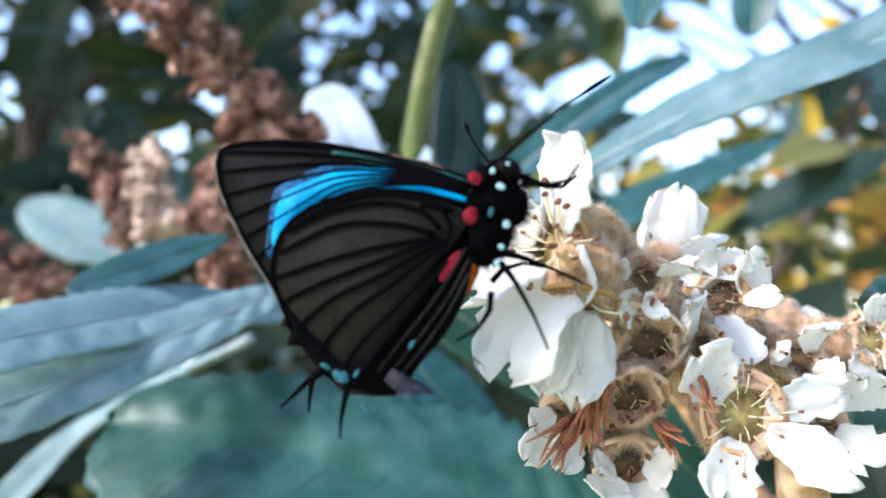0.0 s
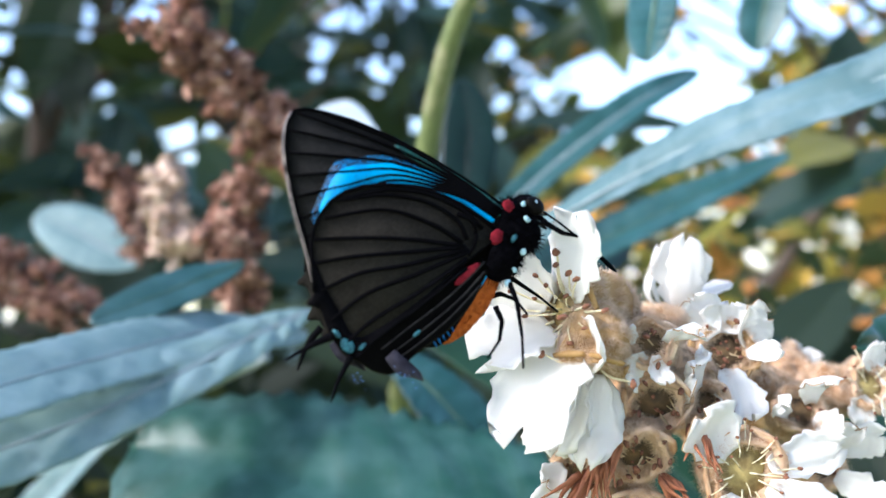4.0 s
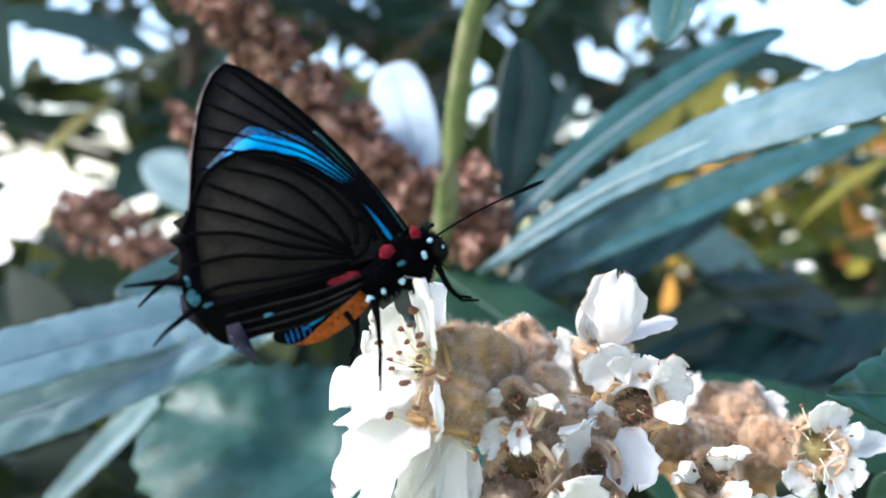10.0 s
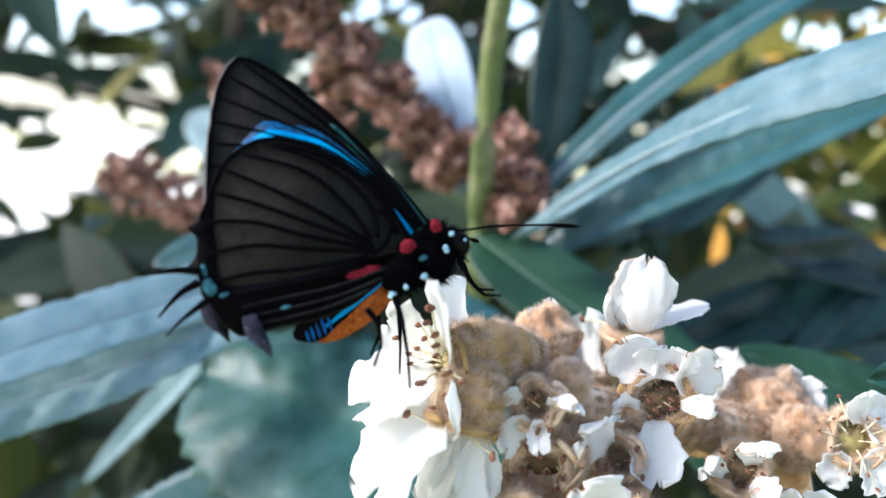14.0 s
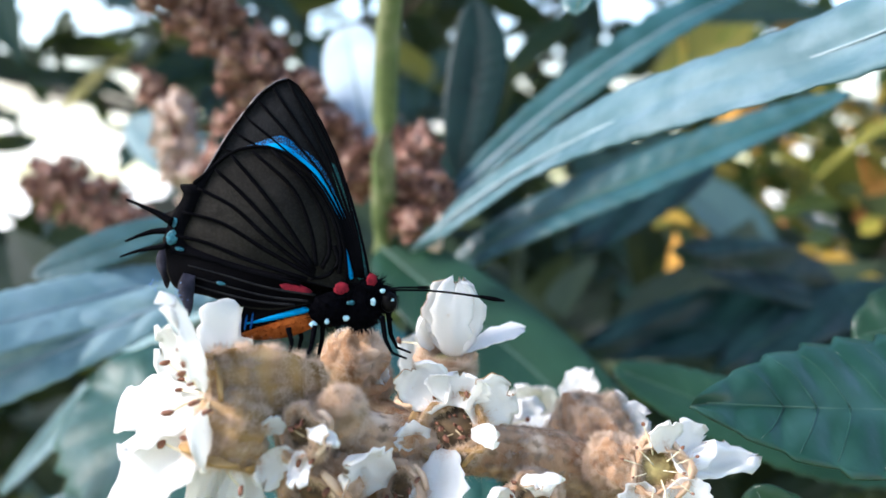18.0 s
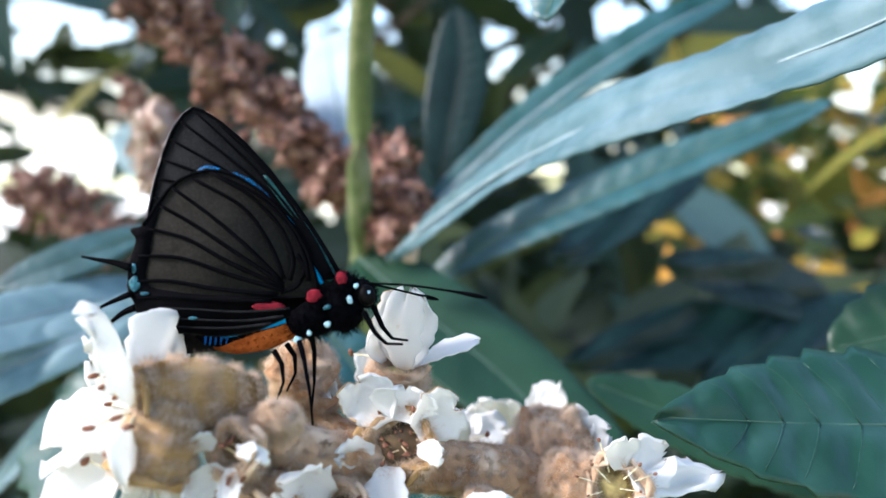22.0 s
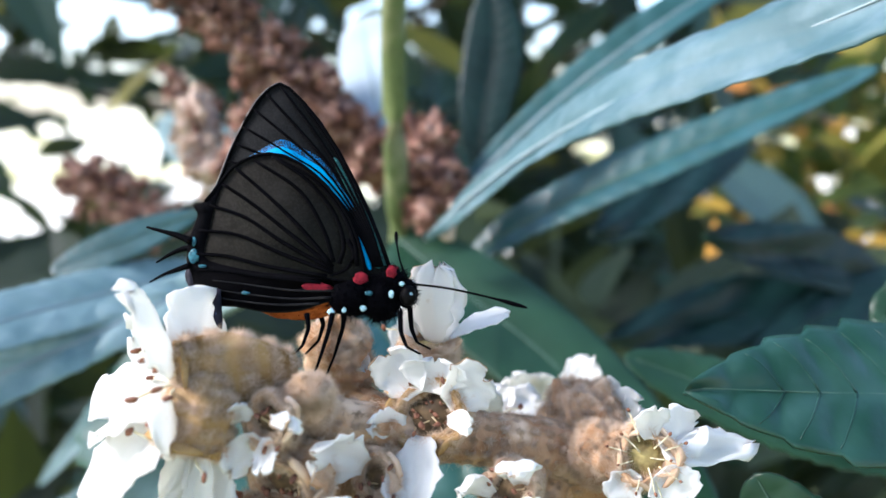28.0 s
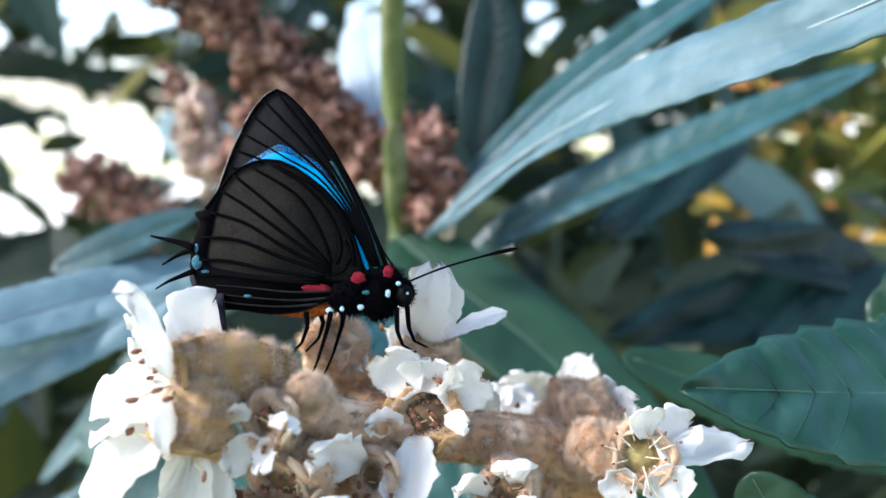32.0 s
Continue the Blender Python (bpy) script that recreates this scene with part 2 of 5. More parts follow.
def tube(bm, pts, radii, seg=8, rough=0.0):
    """A round bar along pts; radii: one at each end, or one for each point."""
    n = len(pts)
    if len(radii) != n:
        radii = [radii[0] + (radii[-1] - radii[0]) * k / (n - 1) for k in range(n)]
    rings = []
    for k, p in enumerate(pts):
        d = pts[min(k + 1, n - 1)] - pts[max(k - 1, 0)]
        x, y, _ = frame_of(d)
        ring = []
        for s in range(seg):
            a = 2 * math.pi * s / seg
            r = radii[k] * (1 + rough * (random.random() - 0.5))
            ring.append(bm.verts.new(p + r * (math.cos(a) * x + math.sin(a) * y)))
        rings.append(ring)
    for a, b in zip(rings, rings[1:]):
        for s in range(seg):
            bm.faces.new((a[s], a[(s + 1) % seg], b[(s + 1) % seg], b[s]))
    bm.faces.new(rings[0][::-1])
    bm.faces.new(rings[-1])
    return bm


def blob(bm, at, radii, seg=12, rings=8, lump=0.0, axis=None, seed=0.0):
    """An ellipsoid with lumps; axis: where its z points."""
    q = Vector(axis or (0, 0, 1)).to_track_quat("Z", "Y").to_matrix()
    r = bmesh.ops.create_uvsphere(bm, u_segments=seg, v_segments=rings, radius=1)
    for v in r["verts"]:
        k = 1 + lump * noise.noise(v.co * 2.3 + Vector((seed, seed * 1.7, -seed)))
        v.co = Vector(at) + q @ Vector((v.co.x * radii[0], v.co.y * radii[1], v.co.z * radii[2])) * k
    return r["verts"]


def hair(bm, at, d, length, r):
    """One thin tapered hair."""
    x, y, d = frame_of(d)
    base = [bm.verts.new(at + r * (math.cos(a) * x + math.sin(a) * y)) for a in (0, 2.1, 4.2)]
    tip = bm.verts.new(at + d * length)
    for k in range(3):
        bm.faces.new((base[k], base[(k + 1) % 3], tip))


def fur(source, count, length, r, droop=0.3, seed=1):
    """Hairs over the faces of a bmesh."""
    rnd = random.Random(seed)
    bm = bmesh.new()
    source.faces.ensure_lookup_table()
    areas = np.array([f.calc_area() for f in source.faces])
    picks = np.random.RandomState(seed).choice(len(areas), count, p=areas / areas.sum())
    source.normal_update()
    for i in picks:
        f = source.faces[int(i)]
        ws = [rnd.random() for _ in f.verts]
        s = sum(ws)
        p = sum((v.co * k / s for v, k in zip(f.verts, ws)), Vector())
        d = f.normal + droop * Vector((rnd.uniform(-1, 1), rnd.uniform(-1, 1), rnd.uniform(-1, 1)))
        hair(bm, p - 0.1 * length * f.normal, d, length * rnd.uniform(0.5, 1.2), r)
    return bm


# ---- ground and far distance ----
def ground():
    bm = bmesh.new()
    for ring, (ra, rb) in enumerate(((0, 300), (300, 2000), (2000, 20000), (20000, 400000))):
        seg = 48
        a = [bm.verts.new((ra * math.cos(2 * math.pi * k / seg), ra * math.sin(2 * math.pi * k / seg), 0)) for k in range(seg)] if ra else None
        b = [bm.verts.new((rb * math.cos(2 * math.pi * k / seg), rb * math.sin(2 * math.pi * k / seg), 0)) for k in range(seg)]
        if not a:
            bm.faces.new(b)
        else:
            for k in range(seg):
                bm.faces.new((a[k], b[k], b[(k + 1) % seg], a[(k + 1) % seg]))
    n = Nodes("lawn", 0.9, 0, 0.2)
    # tree shade is in the near colour, sunlit glow in the far one
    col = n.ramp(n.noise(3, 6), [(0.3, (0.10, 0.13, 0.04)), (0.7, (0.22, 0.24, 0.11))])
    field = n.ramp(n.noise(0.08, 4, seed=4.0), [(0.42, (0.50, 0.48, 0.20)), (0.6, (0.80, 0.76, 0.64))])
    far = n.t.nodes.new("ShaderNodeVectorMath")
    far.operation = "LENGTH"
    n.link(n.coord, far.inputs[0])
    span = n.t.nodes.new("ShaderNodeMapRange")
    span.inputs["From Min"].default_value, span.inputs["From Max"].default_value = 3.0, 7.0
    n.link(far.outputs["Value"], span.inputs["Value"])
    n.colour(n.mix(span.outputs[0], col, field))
    n.bump(n.noise(60, 4), 0.02)
    bmesh.ops.remove_doubles(bm, verts=bm.verts, dist=0.01)
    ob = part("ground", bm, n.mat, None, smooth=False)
    tagged(ob, "lawn, painted dark for shade near by and pale for sun beyond", "ground", kind="structure")


ground()


# ---- leaves ----
def blade_mesh(bm, pts, half, up, ribs=12, teeth=30, fold=0.15, corr=0.05, curl=0.1, thick=0.03, nu=64, nv=8, tooth=0.05, shape=(0.75, 0.6), wave=0.0, vein_rows=0):
    """A leaf blade from its stalk (first point) to its tip."""
    cs = spl(pts, nu + 1)
    up = Vector(up)
    peak = max((k / nu) ** shape[0] * (1 - k / nu) ** shape[1] for k in range(nu + 1))
    top, bot = [], []
    for i, c in enumerate(cs):
        u = i / nu
        t = (cs[min(i + 1, nu)] - cs[max(i - 1, 0)]).normalized()
        s = t.cross(up).normalized()
        nrm = s.cross(t).normalized()
        wd = half * (u ** shape[0] * (1 - u) ** shape[1] / peak) + 0.01
        ra, rb = [], []
        for j in range(-nv, nv + 1):
            v = j / nv
            av = abs(v)
            saw = (u * teeth - math.floor(u * teeth)) if teeth else 0
            wv = wd * (1 + tooth * (saw - 0.5) * 2 * max(0, av - 0.75) * 4)
            ph = u * ribs - av * wd * ribs * 0.10
            h = corr * half * (abs(math.sin(math.pi * ph)) ** 0.6 - 0.5) * min(1, 3 * av) * min(1, 2.2 * (1 - av) + 0.15)
            h += fold * wd * av - curl * wd * v * v
            h += wave * half * noise.noise(c * 0.55 + Vector((v * 1.2, 0, 0)))
            p = c + s * (v * wv) + nrm * h
            ra.append(bm.verts.new(p))
            rb.append(bm.verts.new(p - nrm * thick))
        top.append(ra)
        bot.append(rb)
    m = 2 * nv
    for i in range(nu):
        for j in range(m):
            bm.faces.new((top[i][j], top[i][j + 1], top[i + 1][j + 1], top[i + 1][j]))
            bm.faces.new((bot[i][j], bot[i + 1][j], bot[i + 1][j + 1], bot[i][j + 1]))
        bm.faces.new((top[i][0], top[i + 1][0], bot[i + 1][0], bot[i][0]))
        bm.faces.new((top[i][m], bot[i][m], bot[i + 1][m], top[i + 1][m]))
    for j in range(m):
        bm.faces.new((top[0][j], bot[0][j], bot[0][j + 1], top[0][j + 1]))
        bm.faces.new((top[nu][j], top[nu][j + 1], bot[nu][j + 1], bot[nu][j]))
    veins = []
    for k in range(1, vein_rows + 1):
        i0 = int(nu * (0.04 + 0.84 * k / (vein_rows + 1)))
        for sgn in (-1, 1):
            line = []
            for j in range(nv):
                u = i0 + j * nu * 0.09 / nv
                i = min(nu - 1, int(u))
                line.append(top[i][nv + sgn * j].co.lerp(top[i + 1][nv + sgn * j].co, min(1.0, u - i)))
            veins.append(line)
    return cs, veins


def leaf(pts, half, up, material, rib, label, stalk=None, rib_r=0.09, **kw):
    o = Vector(pts[0])
    loc = [Vector(p) - o for p in pts]
    root = thing("loquat_leaf", pts[0], label, "leaf", "loquat leaves")
    bm = bmesh.new()
    cs, veins = blade_mesh(bm, loc, half, up, **kw)
    part("blade", bm, material, root)
    upv = Vector(up).normalized()
    mid = [c + upv * 0.012 for c in cs[:-2]]
    part("midrib", tube(bmesh.new(), mid[::2], (rib_r, rib_r * 0.15), 6), rib, root, "raised pale midrib")
    for v in veins:
        part("side_vein", tube(bmesh.new(), [p for p in v], (0.010, 0.004), 5), material, root)
    if stalk:
        pts2 = [Vector(p) - o for p in stalk] + [Vector((0, 0, 0)), loc[1] * 0.02]
        part("petiole", tube(bmesh.new(), spl(pts2, 8), (rib_r * 1.5, rib_r), 8), rib, root, "short felted leaf stalk")
    return root


NODE = (-0.55, 14.2, -0.5)
# lower leaf behind the butterfly, tip to the west
leaf([(2.6, 9.9, -3.4), (0.9, 9.9, -3.0), (-1.6, 10.2, -2.55), (-4.46, 11.06, -2.12)], 1.75, (0.1, -0.55, 0.85), M_LEAF_TEAL, M_RIB,
     "broad toothed teal-green leaf under the butterfly", vein_rows=9, rib_r=0.045, ribs=11, teeth=22, tooth=0.09, fold=0.25, corr=0.05, curl=0.25, shape=(0.6, 0.42), wave=0.10)
# ribbed leaves on the west side
leaf([(-2.2, 12.9, -0.75), (-2.61, 11.98, -0.64), (-3.32, 10.88, -0.50), (-4.06, 9.68, -0.62), (-4.86, 8.22, -0.79), (-5.7, 6.8, -1.1)], 0.50, (0.45, -0.35, 0.82), M_LEAF_FELT, M_RIB_PALE,
     "long teal ribbed leaf with a painted bluish sheen", rib_r=0.035, ribs=16, teeth=30, corr=0.10, fold=0.15, curl=0.1, shape=(0.5, 0.3))
leaf([(-1.9, 11.5, -0.25), (-2.70, 10.62, -0.60), (-4.27, 9.03, -1.32), (-5.89, 7.54, -1.76), (-7.54, 6.13, -2.24)], 0.46, (0.5, -0.45, 0.74), M_LEAF_FELT, M_RIB_PALE,
     "long pale ribbed leaf with a painted bluish sheen", rib_r=0.04, ribs=13, teeth=30, corr=0.28, fold=0.1, curl=0.05, shape=(0.6, 0.3))
leaf([(-2.97, 13.41, -1.24), (-5.23, 14.76, -2.45), (-7.56, 15.68, -4.02), (-10.27, 15.14, -6.83)], 0.36, (0.4, -0.5, 0.75), M_LEAF_FELT, M_RIB_PALE,
     "narrow pale leaf seen nearly edge on", ribs=16, teeth=20, fold=0.5, rib_r=0.10)
leaf([(-1.2, 12.0, -3.2), (-3.0, 11.5, -4.0), (-5.0, 11.0, -4.9), (-7.5, 10.4, -6.0)], 0.8, (0.3, -0.7, 0.6), M_LEAF_BLUE, M_RIB_PALE,
     "bluish drooping leaf low on the shoot", ribs=16, teeth=20, fold=0.3)
leaf([(-0.9, 12.6, -0.9), (0.05, 12.2, -1.75), (0.9, 11.8, -2.75), (1.4, 11.3, -3.7)], 0.62, (0.45, -0.75, 0.4), M_LEAF_BLUE, M_RIB,
     "dim bluish leaf hanging under the flowers", rib_r=0.04, ribs=12, teeth=16, fold=0.2, corr=0.06)
# fan of three from the shoot
leaf([(0.1, 14.2, 0.05), (2.05, 15.08, 2.01), (4.16, 15.70, 3.60), (5.75, 16.5, 4.45)], 0.36, (-0.3, -0.85, 0.35), M_LEAF_BLUE, M_RIB_PALE,
     "narrow bluish leaf rising from the shoot", ribs=18, teeth=24, fold=0.35, rib_r=0.05, shape=(0.6, 0.5))
leaf([(0.30, 12.95, -0.10), (1.4, 11.85, 0.80), (2.60, 10.68, 1.60), (3.94, 9.62, 2.26), (5.31, 8.90, 2.70), (6.60, 8.24, 3.28), (8.0, 7.6, 3.8)], 0.44, (-0.25, -0.75, 0.6), M_LEAF_PALE, M_RIB_PALE,
     "long ribbed pale bluish leaf rising from the shoot", rib_r=0.035, ribs=24, teeth=26, tooth=0.05, fold=0.25, corr=0.12, curl=0.1, shape=(0.75, 0.35), wave=0.3)
leaf([(0.3, 14.95, -1.0), (1.67, 15.14, -0.05), (4.29, 15.28, 1.19), (7.25, 15.38, 2.53)], 0.48, (-0.2, -0.7, 0.65), M_LEAF_BLUE, M_RIB,
     "long dark bluish leaf under the pale ones", rib_r=0.05, ribs=20, teeth=26, fold=0.3, corr=0.1, shape=(0.7, 0.6))
# green leaf running down behind the flowers
leaf([(-0.55, 13.9, -0.25), (0.55, 13.35, -0.85), (2.35, 12.6, -1.85), (3.9, 11.6, -3.0), (4.9, 10.9, -4.1)], 0.86, (0.3, -0.75, 0.6), M_LEAF, M_RIB,
     "smooth dark green leaf behind the flowers", vein_rows=9, rib_r=0.03, ribs=12, teeth=0, fold=0.2, corr=0.03, shape=(0.42, 0.5))
# near serrated leaf on the east side
leaf([(8.2, 9.1, -0.72), (6.7, 8.45, -0.48), (5.36, 7.9, -0.36), (4.17, 7.48, -0.26)], 0.72, (0.2, -0.62, 0.72), M_LEAF_GLOSS, M_RIB,
     "glossy dark green serrated leaf with its tip beside the flowers", vein_rows=9, rib_r=0.016, ribs=9, teeth=10, fold=0.2, corr=0.09, tooth=0.07, shape=(0.75, 0.92), wave=0.12)
leaf([(7.6, 11.0, -2.2), (6.4, 10.8, -1.95), (5.1, 10.8, -1.6), (3.54, 10.84, -1.12)], 0.52, (0, -0.6, 0.8), M_LEAF, M_RIB,
     "dull bluish green leaf low behind the flowers", vein_rows=9, rib_r=0.03, ribs=12, teeth=16, corr=0.03)
leaf([(9.7, 10.4, 0.4), (8.5, 10.2, 0.3), (7.4, 10.1, 0.1), (6.1, 10.1, -0.3)], 0.8, (0.1, -0.75, 0.6), M_LEAF, M_RIB,
     "dark green serrated leaf at the edge of the shoot", rib_r=0.03, ribs=12, teeth=16, tooth=0.1)
leaf([(6.1, 7.6, -2.8), (5.4, 7.5, -2.0), (5.1, 7.6, -1.6), (4.75, 7.7, -1.05)], 0.45, (-0.3, -0.8, 0.4), M_LEAF, M_RIB,
     "small dark leaf below the serrated one", rib_r=0.03, ribs=10, teeth=12)
# pale leaf standing behind the stem, and leaves hanging from above
leaf([(-0.98, 14.7, 1.25), (-1.4, 15.4, 2.15), (-1.85, 16.2, 3.05), (-2.2, 16.9, 3.85)], 0.66, (0.1, -1, 0.1), M_LEAF_WHITE, M_RIB_PALE,
     "pale felted leaf underside standing upright", rib_r=0.05, ribs=14, teeth=0, corr=0.03, fold=0.1, shape=(0.5, 0.35))
leaf([(3.7, 12.0, 6.0), (3.35, 11.3, 4.9), (3.1, 10.8, 4.0), (2.9, 10.45, 3.25)], 0.36, (-0.5, -0.85, 0.1), M_LEAF_BLUE, M_RIB,
     "dark teal leaf hanging from above", ribs=12, teeth=16, fold=0.4, shape=(0.5, 0.4))
leaf([(7.6, 16.5, 7.0), (7.2, 16.2, 6.2), (6.9, 16.0, 5.3), (6.8, 15.9, 4.7)], 0.5, (-0.5, -0.85, 0.1), M_LEAF_BLUE, M_RIB,
     "dark teal leaf hanging from above", ribs=12, teeth=16, fold=0.4)
leaf([(0.5, 15.5, 0.9), (0.65, 15.8, 2.0), (0.75, 16.2, 3.2), (0.6, 16.5, 4.3)], 0.58, (0.1, -1, 0.2), M_LEAF_SHADE, M_LEAF_SHADE,
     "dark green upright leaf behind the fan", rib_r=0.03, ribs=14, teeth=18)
leaf([(-2.90, 11.60, 0.48), (-3.51, 11.20, 0.23), (-4.09, 10.80, -0.02), (-4.74, 10.40, -0.29)], 0.34, (0.35, -0.6, 0.72), M_LEAF_BLUE, M_RIB,
     "teal leaf above the long ribbed ones", rib_r=0.02, ribs=12, teeth=0, corr=0.012)
leaf([(-8.7, 22.8, 0.1), (-9.7, 23.0, 0.6), (-10.7, 23.2, 1.1), (-12.0, 23.4, 1.7)], 0.95, (0.3, -0.9, 0.4), M_LEAF_FELT, M_RIB_PALE,
     "pale bluish leaf beside the dry flower heads", ribs=12, teeth=14)

# leaves deeper in, with the shade painted into their darker green
leaf([(2.75, 18.8, -3.4), (5.4, 20.4, -3.1), (8.2, 22, -3.2), (10.9, 23.7, -3.7)], 1.0, (0.1, -0.8, 0.6), M_LEAF_SHADE, M_LEAF_SHADE, "dark leaf low behind the flowers, shade in its colour", ribs=12, teeth=14, wave=0.3)
leaf([(4.9, 19.7, -1.0), (6.6, 21, -1.5), (8.3, 22.3, -2.1), (10.0, 23.6, -3.0)], 0.8, (0.2, -0.8, 0.5), M_LEAF_SHADE, M_LEAF, "dark leaf low behind the flowers, shade in its colour", rib_r=0.05, ribs=12, teeth=14, wave=0.3)
leaf([(5.9, 19.4, -3.9), (7.6, 21, -3.3), (9.3, 22.5, -2.8), (11.0, 24, -2.3)], 0.7, (-0.2, -0.8, 0.5), M_LEAF_SHADE, M_LEAF, "dark leaf crossing another, shade in its colour", rib_r=0.05, ribs=12, teeth=14, wave=0.3)
leaf([(2.4, 19.2, -1.0), (3.6, 20.6, -0.4), (4.9, 22, 0.4), (6.1, 23.5, 1.0)], 0.7, (-0.2, -0.9, 0.3), M_LEAF_SHADE, M_LEAF_SHADE, "dark leaf behind the fan, shade in its colour", ribs=12, teeth=14, wave=0.3)

# ---- the shoot that carries the fan ----
shoot = thing("green_shoot", NODE, "upright olive-green leafy shoot behind the flowers", "stem")
off = Vector(NODE)
part("stem", tube(bmesh.new(), spl([Vector(p) - off for p in ((-0.4, 16.5, -9), (-0.7, 15.6, -3), (-0.55, 14.2, -0.5), (-0.17, 12.94, 2.2), (0.33, 11.85, 4.15), (1.15, 11.15, 5.5), (2.6, 10.4, 8.0))], 30), (0.27, 0.125), 12, 0.04), M_SHOOT, shoot)
part("bud_scale", tube(bmesh.new(), spl([Vector((1.2, -1.3, 0.45)), Vector((1.3, -1.35, 0.75)), Vector((1.33, -1.4, 1.05))], 6), (0.14, 0.02), 8), M_DRY_PALE, shoot, "dry pale bud scale")


# ---- dry brown flower heads ----
def floret_mesh(seed):
    rnd = random.Random(seed)
    bm = bmesh.new()
    blob(bm, (0, 0, 0), (0.17, 0.17, 0.2), 9, 6, 0.5, seed=seed * 3.1)
    for k in range(6):
        a = k * 1.05 + rnd.random()
        d = Vector((math.cos(a), math.sin(a), rnd.uniform(0.1, 1.0))).normalized()
        s = Vector((-math.sin(a), math.cos(a), 0)) * 0.09
        b0 = d * 0.1
        mid = d * 0.24 + Vector((0, 0, 0.05))
        tip = d * rnd.uniform(0.28, 0.38) + Vector((0, 0, rnd.uniform(-0.08, 0.1)))
        vs = [bm.verts.new(p) for p in (b0 - s * 0.7, b0 + s * 0.7, mid + s, mid - s, tip)]
        for quad in ((0, 1, 2, 3), (3, 2, 4)):
            bm.faces.new([vs[i] for i in quad])
    return bm


def dry_head(curve, radius, count, label, material=M_DRY, seed=1):
    rnd = random.Random(seed)
    o = Vector(curve[0])
    root = thing("dry_flower_head", curve[0], label, "dry flowers", "dry flower heads")
    loc = [Vector(p) - o for p in curve]
    part("stalk", tube(bmesh.new(), spl(loc, 14), (0.16, 0.08), 8, 0.1), M_DRY, root)
    meshes = []
    cs = spl(loc, 60)
    for k in range(count):
        c = cs[rnd.randrange(60)]
        d = Vector((rnd.gauss(0, 1), rnd.gauss(0, 1), rnd.gauss(0, 1))).normalized()
        p = c + d * radius * rnd.uniform(0.45, 1.0)
        if len(meshes) < 5:
            ob = part("floret", floret_mesh(seed * 10 + k), material, root)
            meshes.append(ob.data)
        else:
            ob = new("floret", meshes[k % 5])
            ob.parent = root
        s = rnd.uniform(0.62, 1.1)
        ob.matrix_basis = Matrix.Translation(p * CM) @ d.to_track_quat("Z", "Y").to_matrix().to_4x4() @ pose(0, 0, 0, 0, 0, rnd.uniform(0, 360)) @ Matrix.Scale(s, 4)
    return root


dry_head([(-1.1, 14.9, 0.8), (-1.9, 14.8, 1.7), (-2.9, 14.5, 2.7), (-3.8, 14.0, 3.7), (-4.8, 13.4, 4.9)], 0.62, 190, "withered brown flower head leaning behind the butterfly", seed=2)
dry_head([(0.15, 13.8, 0.25), (0.1, 14.1, 0.8), (-0.05, 14.5, 1.6)], 0.46, 62, "withered brown flower head beside the green stem", seed=3)
dry_head([(-4.0, 15.0, -0.6), (-3.9, 15.0, 0.1), (-4.0, 15.1, 0.9), (-3.8, 15.0, 1.8)], 0.62, 78, "withered brown flower head low among the leaves", seed=4)
dry_head([(-5.0, 15.2, 0.5), (-5.3, 15.3, 1.3), (-5.5, 15.4, 2.2)], 0.45, 40, "bleached tan flower head", M_DRY_PALE, seed=5)
dry_head([(-8.4, 18.0, -0.9), (-9.6, 18.0, -0.2), (-10.8, 18.2, 0.3)], 0.8, 70, "withered reddish brown flower head", seed=6)
dry_head([(-7.0, 18.5, 0.8), (-7.4, 18.8, 1.8), (-8.2, 19.0, 3.0)], 0.6, 48, "withered reddish brown flower head", seed=7)


